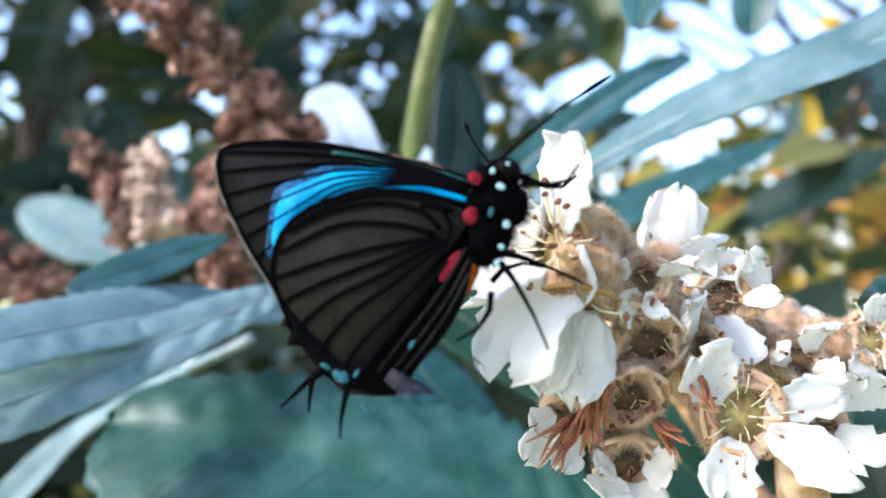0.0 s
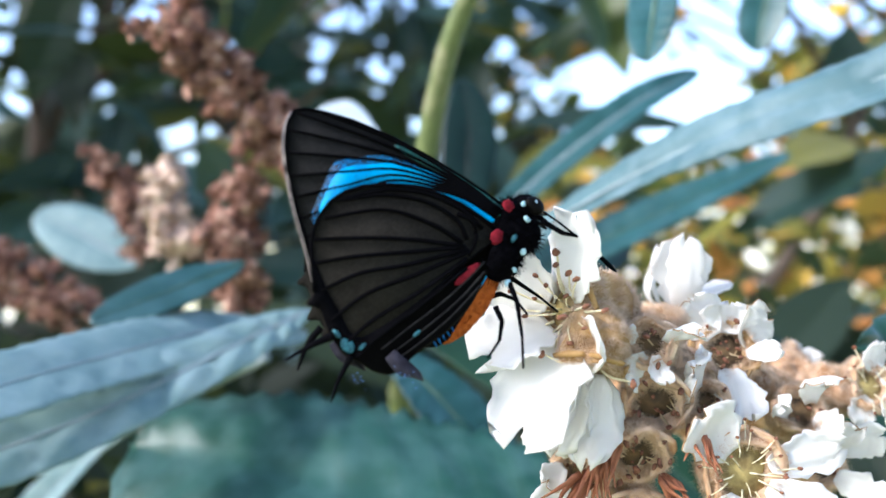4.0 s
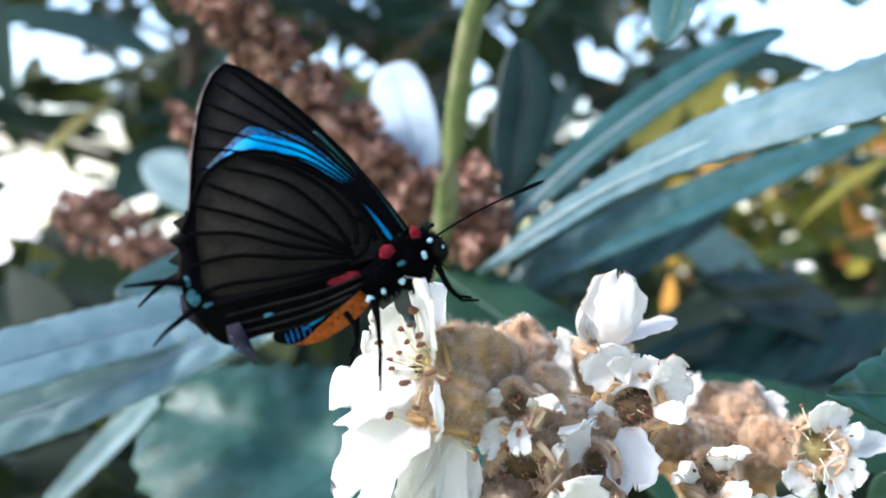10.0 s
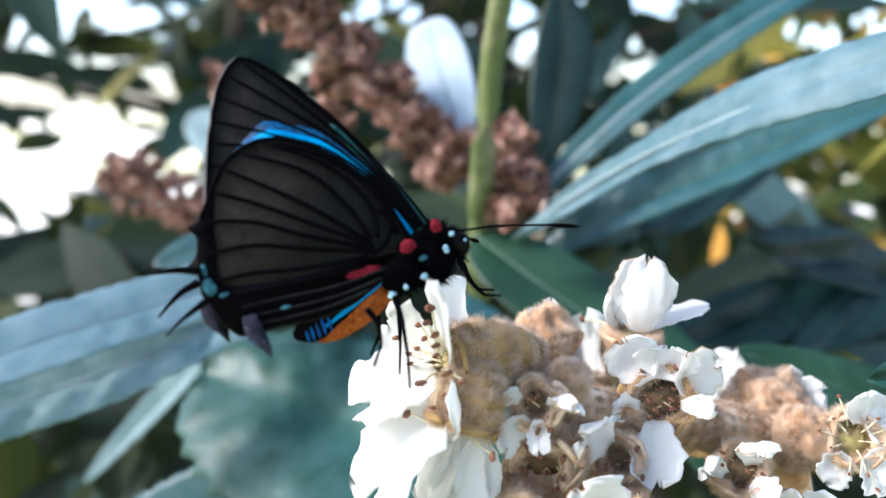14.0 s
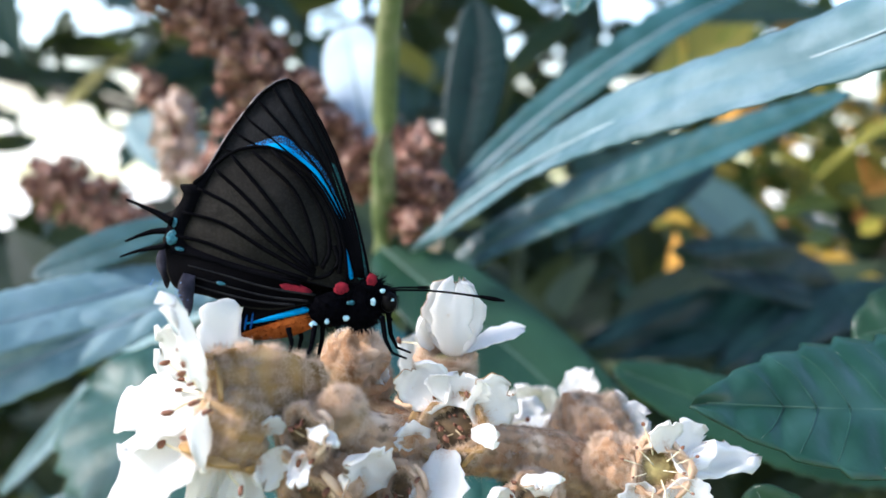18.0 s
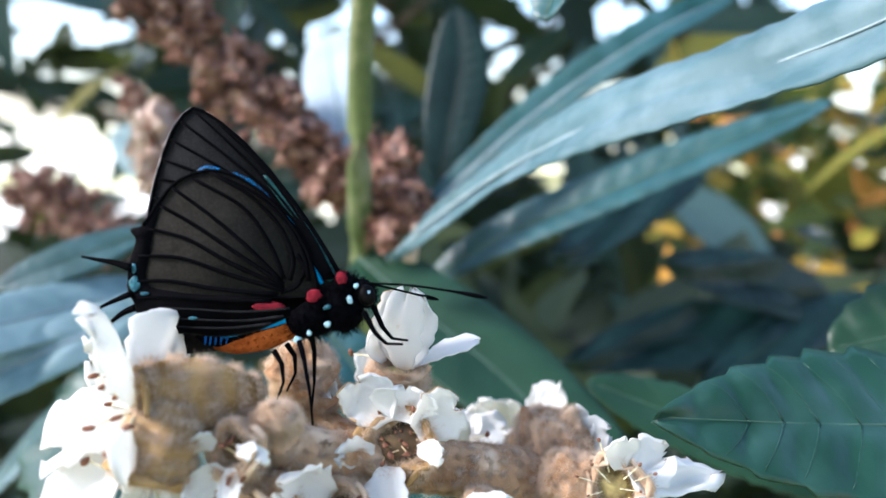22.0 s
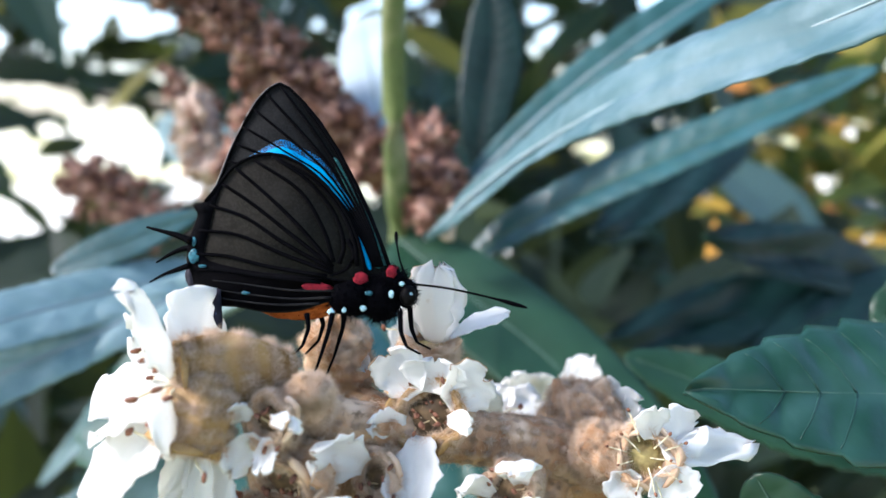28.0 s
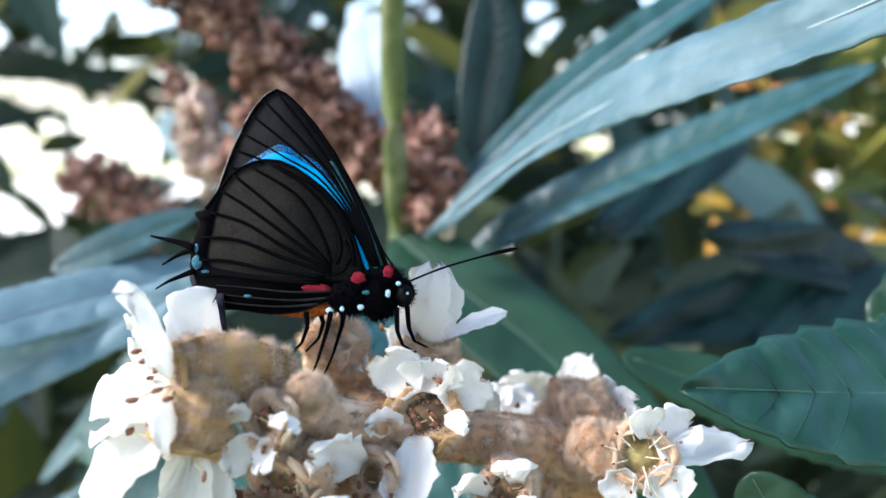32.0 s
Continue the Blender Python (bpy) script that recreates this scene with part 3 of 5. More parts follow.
# ---- loquat flowers ----
def petal_mesh(length, width, psi, bend, cup=0.2, ruffle=0.1, seed=0, twist=0.0, rim=False):
    """A petal that starts along the flower's axis turned out by psi degrees and bends on by bend degrees."""
    rnd = random.Random(seed)
    nu, nv = 14, 6
    bm = bmesh.new()
    ang = radians(psi)
    c = Vector((0.10, 0, 0))
    top, bot = [], []
    notch = rnd.uniform(0.05, 0.16)
    for i in range(nu + 1):
        u = i / nu
        t = Vector((math.sin(ang), 0, math.cos(ang)))
        nrm = Vector((-math.cos(ang), 0, math.sin(ang)))
        wd = width * (0.16 + 0.84 * math.sin(math.pi * min(1, 0.06 + u * 0.80)) ** 0.9) * (1 if u < 0.93 else 1 - (u - 0.93) * 3.2)
        ra, rb = [], []
        for j in range(-nv, nv + 1):
            v = j / nv
            tw = twist * u
            h = cup * wd * v * v + ruffle * length * noise.noise(Vector((u * 2.6 + seed, v * 2.2, seed * 0.37))) * u
            h += ruffle * 0.4 * length * noise.noise(Vector((u * 6 + seed, v * 6, seed))) * u * abs(v)
            along = -notch * length * (1 - abs(v)) ** 3 * u ** 6 - 0.10 * length * v * v * u + 0.05 * length * noise.noise(Vector((v * 4, seed, 1))) * u ** 4
            side = Vector((0, math.cos(tw), 0)) + nrm * math.sin(tw)
            p = c + side * (v * wd) + nrm * h + t * along
            ra.append(bm.verts.new(p))
            rb.append(bm.verts.new(p - nrm * 0.012))
        top.append(ra)
        bot.append(rb)
        c = c + t * (length / nu)
        ang += radians(bend) / nu
    m = 2 * nv
    for i in range(nu):
        for j in range(m):
            bm.faces.new((top[i][j], top[i + 1][j], top[i + 1][j + 1], top[i][j + 1]))
            bm.faces.new((bot[i][j], bot[i][j + 1], bot[i + 1][j + 1], bot[i + 1][j]))
        bm.faces.new((top[i][0], bot[i][0], bot[i + 1][0], top[i + 1][0]))
        bm.faces.new((top[i][m], top[i + 1][m], bot[i + 1][m], bot[i][m]))
    for j in range(m):
        bm.faces.new((top[nu][j], bot[nu][j], bot[nu][j + 1], top[nu][j + 1]))
        bm.faces.new((top[0][j], top[0][j + 1], bot[0][j + 1], bot[0][j]))
    edge = None
    if rim:
        edge = [(top[i][0] .co.copy() + bot[i][0].co) / 2 for i in range(5, nu + 1)] + [(a.co + b.co) / 2 for a, b in zip(top[nu], bot[nu])]
    return bm, edge


def calyx_mesh(length, r, seed):
    rnd = random.Random(seed)
    bm = bmesh.new()
    prof = [(-1.0, 0.35), (-0.9, 0.55), (-0.7, 0.85), (-0.45, 1.0), (-0.2, 0.96), (-0.06, 0.98), (0.0, 0.93), (-0.02, 0.82), (-0.2, 0.66), (-0.42, 0.5), (-0.5, 0.2)]
    seg = 22
    rings = [[bm.verts.new((r * k * (1 + 0.42 * noise.noise(Vector((math.cos(a) * 1.4, math.sin(a) * 1.4, z * 3 + seed))) + 0.16 * noise.noise(Vector((math.cos(a) * 4, math.sin(a) * 4, z * 7 + seed)))) * math.cos(a),
                            r * k * (1 + 0.42 * noise.noise(Vector((math.cos(a) * 1.4, math.sin(a) * 1.4, z * 3 + seed))) + 0.16 * noise.noise(Vector((math.cos(a) * 4, math.sin(a) * 4, z * 7 + seed)))) * math.sin(a), z * length))
              for a in [2 * math.pi * s / seg for s in range(seg)]] for z, k in prof]
    for a, b in zip(rings, rings[1:]):
        for s in range(seg):
            bm.faces.new((a[s], a[(s + 1) % seg], b[(s + 1) % seg], b[s]))
    bm.faces.new(rings[0][::-1])
    bm.faces.new(rings[-1])
    return bm


def sepal_mesh(r, length, psi):
    bm = bmesh.new()
    ca, sa = math.cos(radians(psi)), math.sin(radians(psi))
    rows = []
    for i in range(5):
        u = i / 4
        wd = r * 0.55 * (1 - u ** 1.5) + 0.01
        rows.append([bm.verts.new((r * 0.9 + u * length * sa - (0.05 * r if j else 0) * 0, v * wd, -0.06 + u * length * ca + 0.15 * wd * v * v)) for j, v in enumerate((-1, 0, 1))])
    for a, b in zip(rows, rows[1:]):
        for j in range(2):
            bm.faces.new((a[j], a[j + 1], b[j + 1], b[j]))
    ext = bmesh.ops.extrude_face_region(bm, geom=list(bm.faces))
    for v in ext["geom"]:
        if isinstance(v, bmesh.types.BMVert):
            v.co += Vector((0.03, 0, -0.02))
    return bm


def anther_pair(seed):
    """One stamen: its filament and its anther."""
    rnd = random.Random(seed)
    L = rnd.uniform(0.15, 0.24) * (0.6 if seed > 9 else 1.0)
    lean = rnd.uniform(0.05, 0.22)
    pts = spl([(0, 0, 0), (lean * 0.3, 0, L * 0.5), (lean, 0, L)], 6)
    fil = tube(bmesh.new(), pts, (0.010, 0.006), 5)
    an = bmesh.new()
    blob(an, pts[-1] + Vector((0, 0, 0.012)), (0.017, 0.034, 0.022), 7, 5, 0.4, axis=(1, 0.3, 0.4), seed=seed)
    return fil, an


STAMENS = []


def stamen(parent, m, dark):
    key = 1 if dark else 0
    while len(STAMENS) < 2:
        STAMENS.append([])
    if len(STAMENS[key]) < 4:
        f, a = anther_pair(len(STAMENS[key]) + 10 * key)
        fo = part("stamen", f, M_FIL_OLD if dark else M_FILAMENT, parent)
        ao = part("anther", a, M_ANTHER, fo, "dark brown anther")
        STAMENS[key].append((fo.data, ao.data))
    else:
        fd, ad = random.choice(STAMENS[key])
        fo = new("stamen", fd)
        fo.parent = parent
        ao = new("anther", ad)
        ao.parent = fo
        ao["label"] = "dark brown anther"
    fo.matrix_basis = m


def flower(at, axis, petals, label, calyx=(0.5, 0.25), stamens=16, dark=False, spread=1.0, felt=None, seed=0, sepals=5, roll=0.0, disc=True, hairs=500, reach=1.0):
    """petals: rows of (angle round the axis, psi, length, half width, bend, cup, ruffle)."""
    rnd = random.Random(seed)
    root = thing("loquat_flower", at, label, "flower", "loquat flowers")
    root.rotation_mode = "QUATERNION"
    root.rotation_quaternion = (Vector(axis).to_track_quat("Z", "Y").to_matrix() @ Matrix.Rotation(radians(roll), 3, "Z")).to_quaternion()
    felt = felt or M_FUZZ
    length, r = calyx
    body = calyx_mesh(length, r, seed)
    coat = fur(body, hairs * 20, 0.085, 0.0016, 1.5, seed)
    cal = part("calyx", body, felt, root, "felted tan calyx")
    tagged(part("hairs", coat, M_HAIR, cal, "fine tan hairs"), kind="stuff")
    for k in range(sepals if stamens else 0):
        s = part("sepal", sepal_mesh(r, r * rnd.uniform(0.22, 0.42), rnd.uniform(-20, 70)), felt, root)
        s.rotation_euler = (0, 0, radians(72 * k + 36 + rnd.uniform(-8, 8)))
    if stamens == 0:
        bm = bmesh.new()
        blob(bm, (0, 0, -0.06), (r * 0.93, r * 0.93, r * 0.85), 18, 14, 0.55, seed=seed)
        coat = fur(bm, 10000, 0.075, 0.0016, 1.5, seed + 50)
        cap = part("bud_cap", bm, felt, root, "closed felted bud top")
        tagged(part("hairs", coat, M_HAIR, cap, "fine tan hairs"), kind="stuff")
    elif disc:
        bm = bmesh.new()
        blob(bm, (0, 0, -0.13 if dark else -0.12), (r * 0.78, r * 0.78, 0.09), 12, 6, 0.3, seed=seed)
        part("disc", bm, M_DARK if dark else M_DISC, root, "withered dark centre" if dark else "yellow-green flower centre")
    for k, (phi, psi, ln, wd, bend, cup, ruf) in enumerate(petals):
        bm, edge = petal_mesh(ln, wd, psi, bend, cup, ruf, seed * 7 + k * 1.3, rim=dark or rnd.random() < 0.35)
        p = part("petal", bm, M_PETAL, root, "white petal")
        p.rotation_euler = (0, 0, radians(phi))
        if edge:
            e = part("brown_edge", tube(bmesh.new(), edge, (0.010, 0.010), 5, 0.6), M_EDGE, p, "browned curled petal edge")
    stamens += 6 if dark else 0
    for k in range(stamens):
        a = 2.4 * k + (rnd.uniform(-0.8, 0.8) if dark else rnd.uniform(-0.15, 0.15))
        rr = r * (rnd.uniform(0.5, 0.8) if dark else 0.72) * math.sqrt((k + 0.5) / stamens)
        m = Matrix.Translation(Vector((rr * math.cos(a), rr * math.sin(a), -0.12 if dark else -0.02)) * CM) @ pose(0, 0, 0, 0, 0, math.degrees(a)) @ pose(0, 0, 0, 0, spread * (8 + 38 * rr / (r * 0.75)) + rnd.uniform(-10, 10) * (3.0 if dark else 1), 0) @ Matrix.Scale(rnd.uniform(0.45 if dark else 0.7, 1.1) * reach, 4)
        if dark:
            hang = root.rotation_quaternion.inverted() @ Vector((0, -0.35, -1))
            lean = Vector((0, 0, 0.75)) + hang * 0.55 + Vector((rnd.gauss(0, 0.4), rnd.gauss(0, 0.4), rnd.gauss(0, 0.25)))
            m = Matrix.Translation(m.translation) @ lean.to_track_quat("Z", "Y").to_matrix().to_4x4() @ pose(0, 0, 0, 0, 0, rnd.uniform(0, 360)) @ Matrix.Scale(rnd.uniform(0.5, 1.1) * reach, 4)
        stamen(root, m, dark)
    return root


def ring(n, psi, ln, wd, bend=20, cup=0.2, ruf=0.1, start=0, jitter=8, seed=0):
    rnd = random.Random(seed)
    return [(start + 360 / n * k + rnd.uniform(-jitter, jitter), psi + rnd.uniform(-jitter, jitter), ln * rnd.uniform(0.9, 1.1), wd * rnd.uniform(0.9, 1.1), bend + rnd.uniform(-12, 12), cup, ruf) for k in range(n)]


FLOWERS = []


def petal_to(base, tip, half, face, bow=0.12, cup=0.25, ruffle=0.12, seed=0.0, rim=False):
    """A petal from its claw to its tip; face: where its inner side looks; bow: how far it arches."""
    rnd = random.Random(int(seed * 100))
    nu, nv = 16, 6
    d = tip - base
    ln = d.length
    face = Vector(face)
    nrm0 = (face - d * (face.dot(d) / d.length_squared)).normalized()
    s = d.cross(nrm0).normalized()
    notch = rnd.uniform(0.02, 0.14)
    bm = bmesh.new()
    top, bot = [], []
    for i in range(nu + 1):
        u = i / nu
        c = base + d * u - nrm0 * (bow * ln * 4 * u * (1 - u))
        wd = half * (0.18 + 0.82 * math.sin(math.pi * min(1, 0.04 + u * 0.78)) ** 0.85)
        if u > 0.86:
            wd *= math.sqrt(max(0.06, 1 - ((u - 0.86) / 0.15) ** 2))
        ra, rb = [], []
        for j in range(-nv, nv + 1):
            v = j / nv
            h = cup * wd * v * v + ruffle * ln * noise.noise(Vector((u * 2.2 + seed, v * 1.7, seed * 0.37))) * u
            h += ruffle * 0.5 * ln * noise.noise(Vector((u * 6 + seed, v * 5, seed))) * u * u * (0.3 + abs(v))
            al = -notch * ln * (1 - abs(v)) ** 2 * u ** 8 + 0.05 * ln * noise.noise(Vector((v * 9.0, seed, 4))) * u ** 4 + 0.16 * ln * noise.noise(Vector((v * 3.0, seed, 1))) * u ** 3
            e = 1 + 0.32 * noise.noise(Vector((u * 7, seed * 1.9 + v, 3.0))) * abs(v)
            p = c + s * (v * wd * e) + nrm0 * h + d.normalized() * al
            ra.append(bm.verts.new(p))
            rb.append(bm.verts.new(p - nrm0 * 0.012))
        top.append(ra)
        bot.append(rb)
    m = 2 * nv
    for i in range(nu):
        for j in range(m):
            bm.faces.new((top[i][j], top[i + 1][j], top[i + 1][j + 1], top[i][j + 1]))
            bm.faces.new((bot[i][j], bot[i][j + 1], bot[i + 1][j + 1], bot[i + 1][j]))
        bm.faces.new((top[i][0], bot[i][0], bot[i + 1][0], top[i + 1][0]))
        bm.faces.new((top[i][m], top[i + 1][m], bot[i + 1][m], bot[i][m]))
    for j in range(m):
        bm.faces.new((top[nu][j], bot[nu][j], bot[nu][j + 1], top[nu][j + 1]))
        bm.faces.new((top[0][j], top[0][j + 1], bot[0][j + 1], bot[0][j]))
    bmesh.ops.recalc_face_normals(bm, faces=bm.faces)
    edge = None
    if rim:
        edge = [(top[i][0].co + bot[i][0].co) / 2 for i in range(7, nu + 1)] + [(p.co + q.co) / 2 for p, q in zip(top[nu], bot[nu])]
    return bm, edge


def bloom(at, axis, tips, label, calyx=(0.5, 0.25), seed=0, rims=(), ruffle=0.2, rags=None, **kw):
    """A flower whose petals reach the given places; tips: rows of (place, half width, face, bow)."""
    rags = rags or 0
    fl = flower(at, axis, [], label, calyx, seed=seed, **kw)
    back = fl.rotation_quaternion.inverted()
    o = Vector(at)
    for k, (tip, half, face, bow) in enumerate(tips):
        t = back @ (Vector(tip) - o)
        flat = Vector((t.x, t.y, 0))
        base = (flat.normalized() if flat.length > 1e-4 else Vector((1, 0, 0))) * min(calyx[1] * 0.6, 0.5 * flat.length + 0.03)
        bm, edge = petal_to(base, t, half, back @ Vector(face), bow, ruffle=ruffle, seed=seed * 3.7 + k * 1.9, rim=k in rims)
        p = part("petal", bm, M_PETAL, fl, "white petal")
        if edge:
            part("brown_edge", tube(bmesh.new(), edge, (0.006, 0.004), 5, 0.6), M_EDGE, p, "browned curled petal edge")
    # torn white remains round the rim
    rnd = random.Random(seed * 31 + 5)
    for k in range(rags):
        a = rnd.uniform(0, 2 * math.pi)
        base = Vector((math.cos(a), math.sin(a), 0)) * calyx[1] * 0.8
        t = base * rnd.uniform(1.3, 2.3) + Vector((0, 0, rnd.uniform(0.08, 0.30)))
        bm, edge = petal_to(base, t, rnd.uniform(0.11, 0.18), Vector((-math.cos(a), -math.sin(a), 0.6)), rnd.uniform(-0.1, 0.3), 0.4, 0.22, seed * 5.3 + k * 2.3, rim=rnd.random() < 0.35)
        p = part("petal", bm, M_PETAL, fl, "torn white petal")
        if edge:
            part("brown_edge", tube(bmesh.new(), edge, (0.005, 0.004), 5, 0.6), M_EDGE, p, "browned curled petal edge")
    FLOWERS.append((at, fl))
    return fl


def place_flowers():
    cam_side = (-0.1, -1, 0.25)
    up_side = (0, -0.75, 0.65)
    # the open flower the butterfly drinks from first
    bloom((0.86, 5.44, 0.25), (-0.78, -0.62, -0.02), [((0.88, 4.98, 0.96), 0.26, (-0.86, -0.5, -0.05), 0.06), ((0.90, 5.92, 0.74), 0.30, (-0.85, -0.3, -0.4), 0.10), ((0.40, 5.62, 0.52), 0.30, (-0.55, -0.8, -0.2), 0.05),
          ((0.22, 5.36, -0.11), 0.32, (-0.35, -0.6, 0.7), -0.10), ((0.47, 4.98, -0.57), 0.33, (-0.5, -0.8, 0.35), -0.05), ((1.04, 4.98, -0.02), 0.2, (-0.97, 0.12, 0.1), 0.1)],
          "open white flower with brown-tipped stamens and a felted calyx", (0.80, 0.25), seed=1, stamens=26, felt=M_FUZZ_OLIVE, hairs=1100, spread=0.35, ruffle=0.13, reach=1.15)
    # the white flower nodding below it
    bloom((1.02, 5.30, -0.14), (-0.2, -0.35, -0.92), [((0.97, 5.16, -0.78), 0.21, cam_side, 0.02), ((0.78, 5.25, -0.72), 0.19, (-0.5, -0.8, 0.2), 0.02), ((0.84, 5.45, -0.60), 0.2, (-1, -0.2, 0), 0.0), ((1.12, 5.3, -0.66), 0.17, (0.4, -0.9, 0.1), 0.02)],
          "white flower nodding below the open one", (0.5, 0.24), seed=17, stamens=3, disc=False, felt=M_FUZZ_OLIVE, hairs=800)
    # small withered flower with a curl of white on either side
    bloom((1.50, 5.44, 0.04), (-0.08, -0.93, 0.32), [((1.32, 5.26, -0.26), 0.11, (0.7, -0.6, 0.3), 0.25), ((1.80, 5.20, 0.13), 0.10, (-0.1, -0.5, -0.8), 0.18), ((1.56, 5.24, -0.22), 0.08, (0, -0.7, 0.7), 0.2), ((1.30, 5.32, 0.12), 0.08, (0.7, -0.6, -0.3), 0.2)],
          "small withered flower with curled white petals", (0.55, 0.17), seed=2, stamens=9, dark=True, rims=(0, 1), hairs=900)
    bloom((1.70, 5.68, 0.20), (0.05, -0.45, 0.88), [], "small round felted bud beside the withered flower", (0.40, 0.13), seed=24, stamens=0, hairs=500)
    # felted bud that the butterfly later stands on
    bloom((1.44, 6.76, 0.20), (0.05, -0.12, 1), [((1.46, 6.92, 0.42), 0.07, cam_side, 0.05), ((1.32, 6.72, 0.38), 0.05, cam_side, 0.1), ((1.72, 6.66, -0.02), 0.08, (0.4, -0.8, 0.2), 0.1)],
          "closed felted tan bud with a white tip", (0.55, 0.27), seed=6, stamens=0, hairs=900)
    bloom((1.80, 7.55, -0.45), (-0.1, 0.2, 1), [((1.69, 7.86, 0.04), 0.2, (0.2, -0.95, 0.2), 0.08), ((1.95, 7.8, -0.1), 0.16, cam_side, 0.08)],
          "half-hidden white flower between the buds", (0.42, 0.2), seed=22, stamens=3)
    # upright half-open flower
    bloom((2.14, 7.04, 0.16), (0.04, -0.06, 1), [((2.25, 6.88, 0.80), 0.17, (0.0, 1, 0.1), 0.16), ((2.07, 7.14, 0.72), 0.16, (0.8, -0.3, 0.1), 0.16), ((2.24, 6.94, 0.80), 0.25, (-0.1, -1, 0), 0.06), ((2.78, 7.16, 0.38), 0.13, (-0.5, -0.3, 0.8), -0.02), ((1.96, 7.02, 0.48), 0.14, (0.9, -0.2, 0.1), 0.22)],
          "half-open white flower standing upright on its calyx", (0.46, 0.23), seed=3, stamens=2, hairs=900, rims=(2,), ruffle=0.07)
    # fading flower with bent stamens
    bloom((2.36, 6.20, -0.14), (0.04, -0.86, 0.42), [((2.05, 6.20, 0.30), 0.21, (0.3, -0.9, -0.3), 0.2), ((2.80, 6.34, 0.14), 0.21, (-0.2, -0.85, -0.4), 0.16), ((2.42, 6.26, 0.26), 0.24, (0, -0.9, -0.4), 0.2), ((2.34, 5.70, -0.62), 0.19, up_side, 0.08), ((2.02, 5.90, -0.14), 0.10, (0.5, -0.8, 0.1), 0.2), ((2.72, 6.0, -0.1), 0.09, (-0.5, -0.8, 0.2), 0.15)],
          "fading flower with bent dark stamens and torn white petals", (0.42, 0.26), seed=4, stamens=24, reach=0.95, dark=True, spread=1.4, rims=(0, 1), felt=M_FUZZ_OLIVE, hairs=700)
    bloom((2.06, 5.86, -0.50), (-0.15, -0.92, 0.3), [((1.84, 5.42, -0.18), 0.22, (-0.1, -0.9, 0.35), 0.14)],
          "fading flower with one broad white petal", (0.45, 0.17), seed=5, stamens=6, dark=True, rims=(0,), hairs=700)
    # half-open flowers at the back
    bloom((2.50, 7.65, -0.74), (0.1, -0.2, 0.95), [((2.44, 7.2, -0.22), 0.24, cam_side, 0.1), ((2.92, 7.95, -0.66), 0.2, up_side, 0.05), ((2.12, 7.9, -0.98), 0.2, up_side, 0.05), ((2.6, 7.9, -0.52), 0.14, cam_side, 0.1)],
          "half-open white flower low behind the upright one", (0.42, 0.22), seed=7, stamens=4, hairs=700)
    bloom((2.95, 8.85, -1.02), (0.1, -0.3, 0.95), [((3.28, 9.15, -0.62), 0.19, cam_side, -0.05), ((2.54, 8.46, -0.66), 0.18, cam_side, 0.1), ((2.8, 8.6, -0.66), 0.17, cam_side, 0.1), ((3.3, 8.9, -1.0), 0.15, cam_side, 0.05)],
          "white flower at the back of the cluster with a pointed petal", (0.5, 0.26), seed=8, stamens=3, disc=False, hairs=800)
    # large bud opening on one side
    bloom((3.48, 7.42, -0.52), (0.85, -0.25, 0.42), [((3.82, 7.46, -0.42), 0.17, (-0.2, -0.9, 0.3), 0.08), ((3.74, 7.34, -0.62), 0.15, (-0.2, -0.8, -0.3), 0.06), ((3.66, 7.55, -0.32), 0.14, cam_side, 0.08)],
          "large felted bud just opening on one side", (0.55, 0.29), seed=20, stamens=0, hairs=1000)
    bloom((3.56, 6.82, -0.52), (0.25, -0.55, 0.8), [], "round felted bud low on the thick stem", (0.45, 0.22), seed=21, stamens=0, hairs=800)
    # open flower at the end
    bloom((3.88, 6.72, -0.54), (0.2, -0.88, 0.38), [((3.95, 6.70, -0.16), 0.13, (0.35, -0.7, -0.5), 0.22), ((4.68, 7.36, -0.60), 0.15, (-0.2, -0.75, 0.6), 0.05), ((4.26, 7.12, -0.40), 0.2, (0, -0.85, 0.3), 0.12), ((4.16, 6.68, -0.86), 0.22, up_side, 0.08), ((3.66, 6.58, -0.86), 0.15, (0.3, -0.9, 0.3), 0.1)],
          "open white flower at the end of the cluster", (0.45, 0.22), seed=9, stamens=11, reach=0.75, rims=(1,))
    # spent flowers under the front row
    bloom((1.56, 5.50, -0.46), (-0.05, -0.90, -0.35), [], "spent flower with a dark open calyx", (0.45, 0.25), seed=10, stamens=12, dark=True, spread=0.9, hairs=800)
    bloom((1.42, 5.48, -0.84), (-0.05, -0.82, -0.5), [], "spent flower with dark drooping stamens", (0.4, 0.24), seed=19, stamens=20, dark=True, spread=0.8, hairs=700)
    bloom((2.96, 6.16, -0.62), (-0.1, -0.8, 0.5), [((3.04, 5.86, -0.36), 0.15, (0.1, -0.6, -0.7), 0.3), ((2.70, 5.86, -0.54), 0.11, (0.5, -0.6, -0.4), 0.3), ((3.2, 5.95, -0.75), 0.12, cam_side, 0.1)],
          "withered flower with a petal curled over its cup", (0.42, 0.19), seed=15, stamens=5, dark=True, rims=(0,), hairs=700)
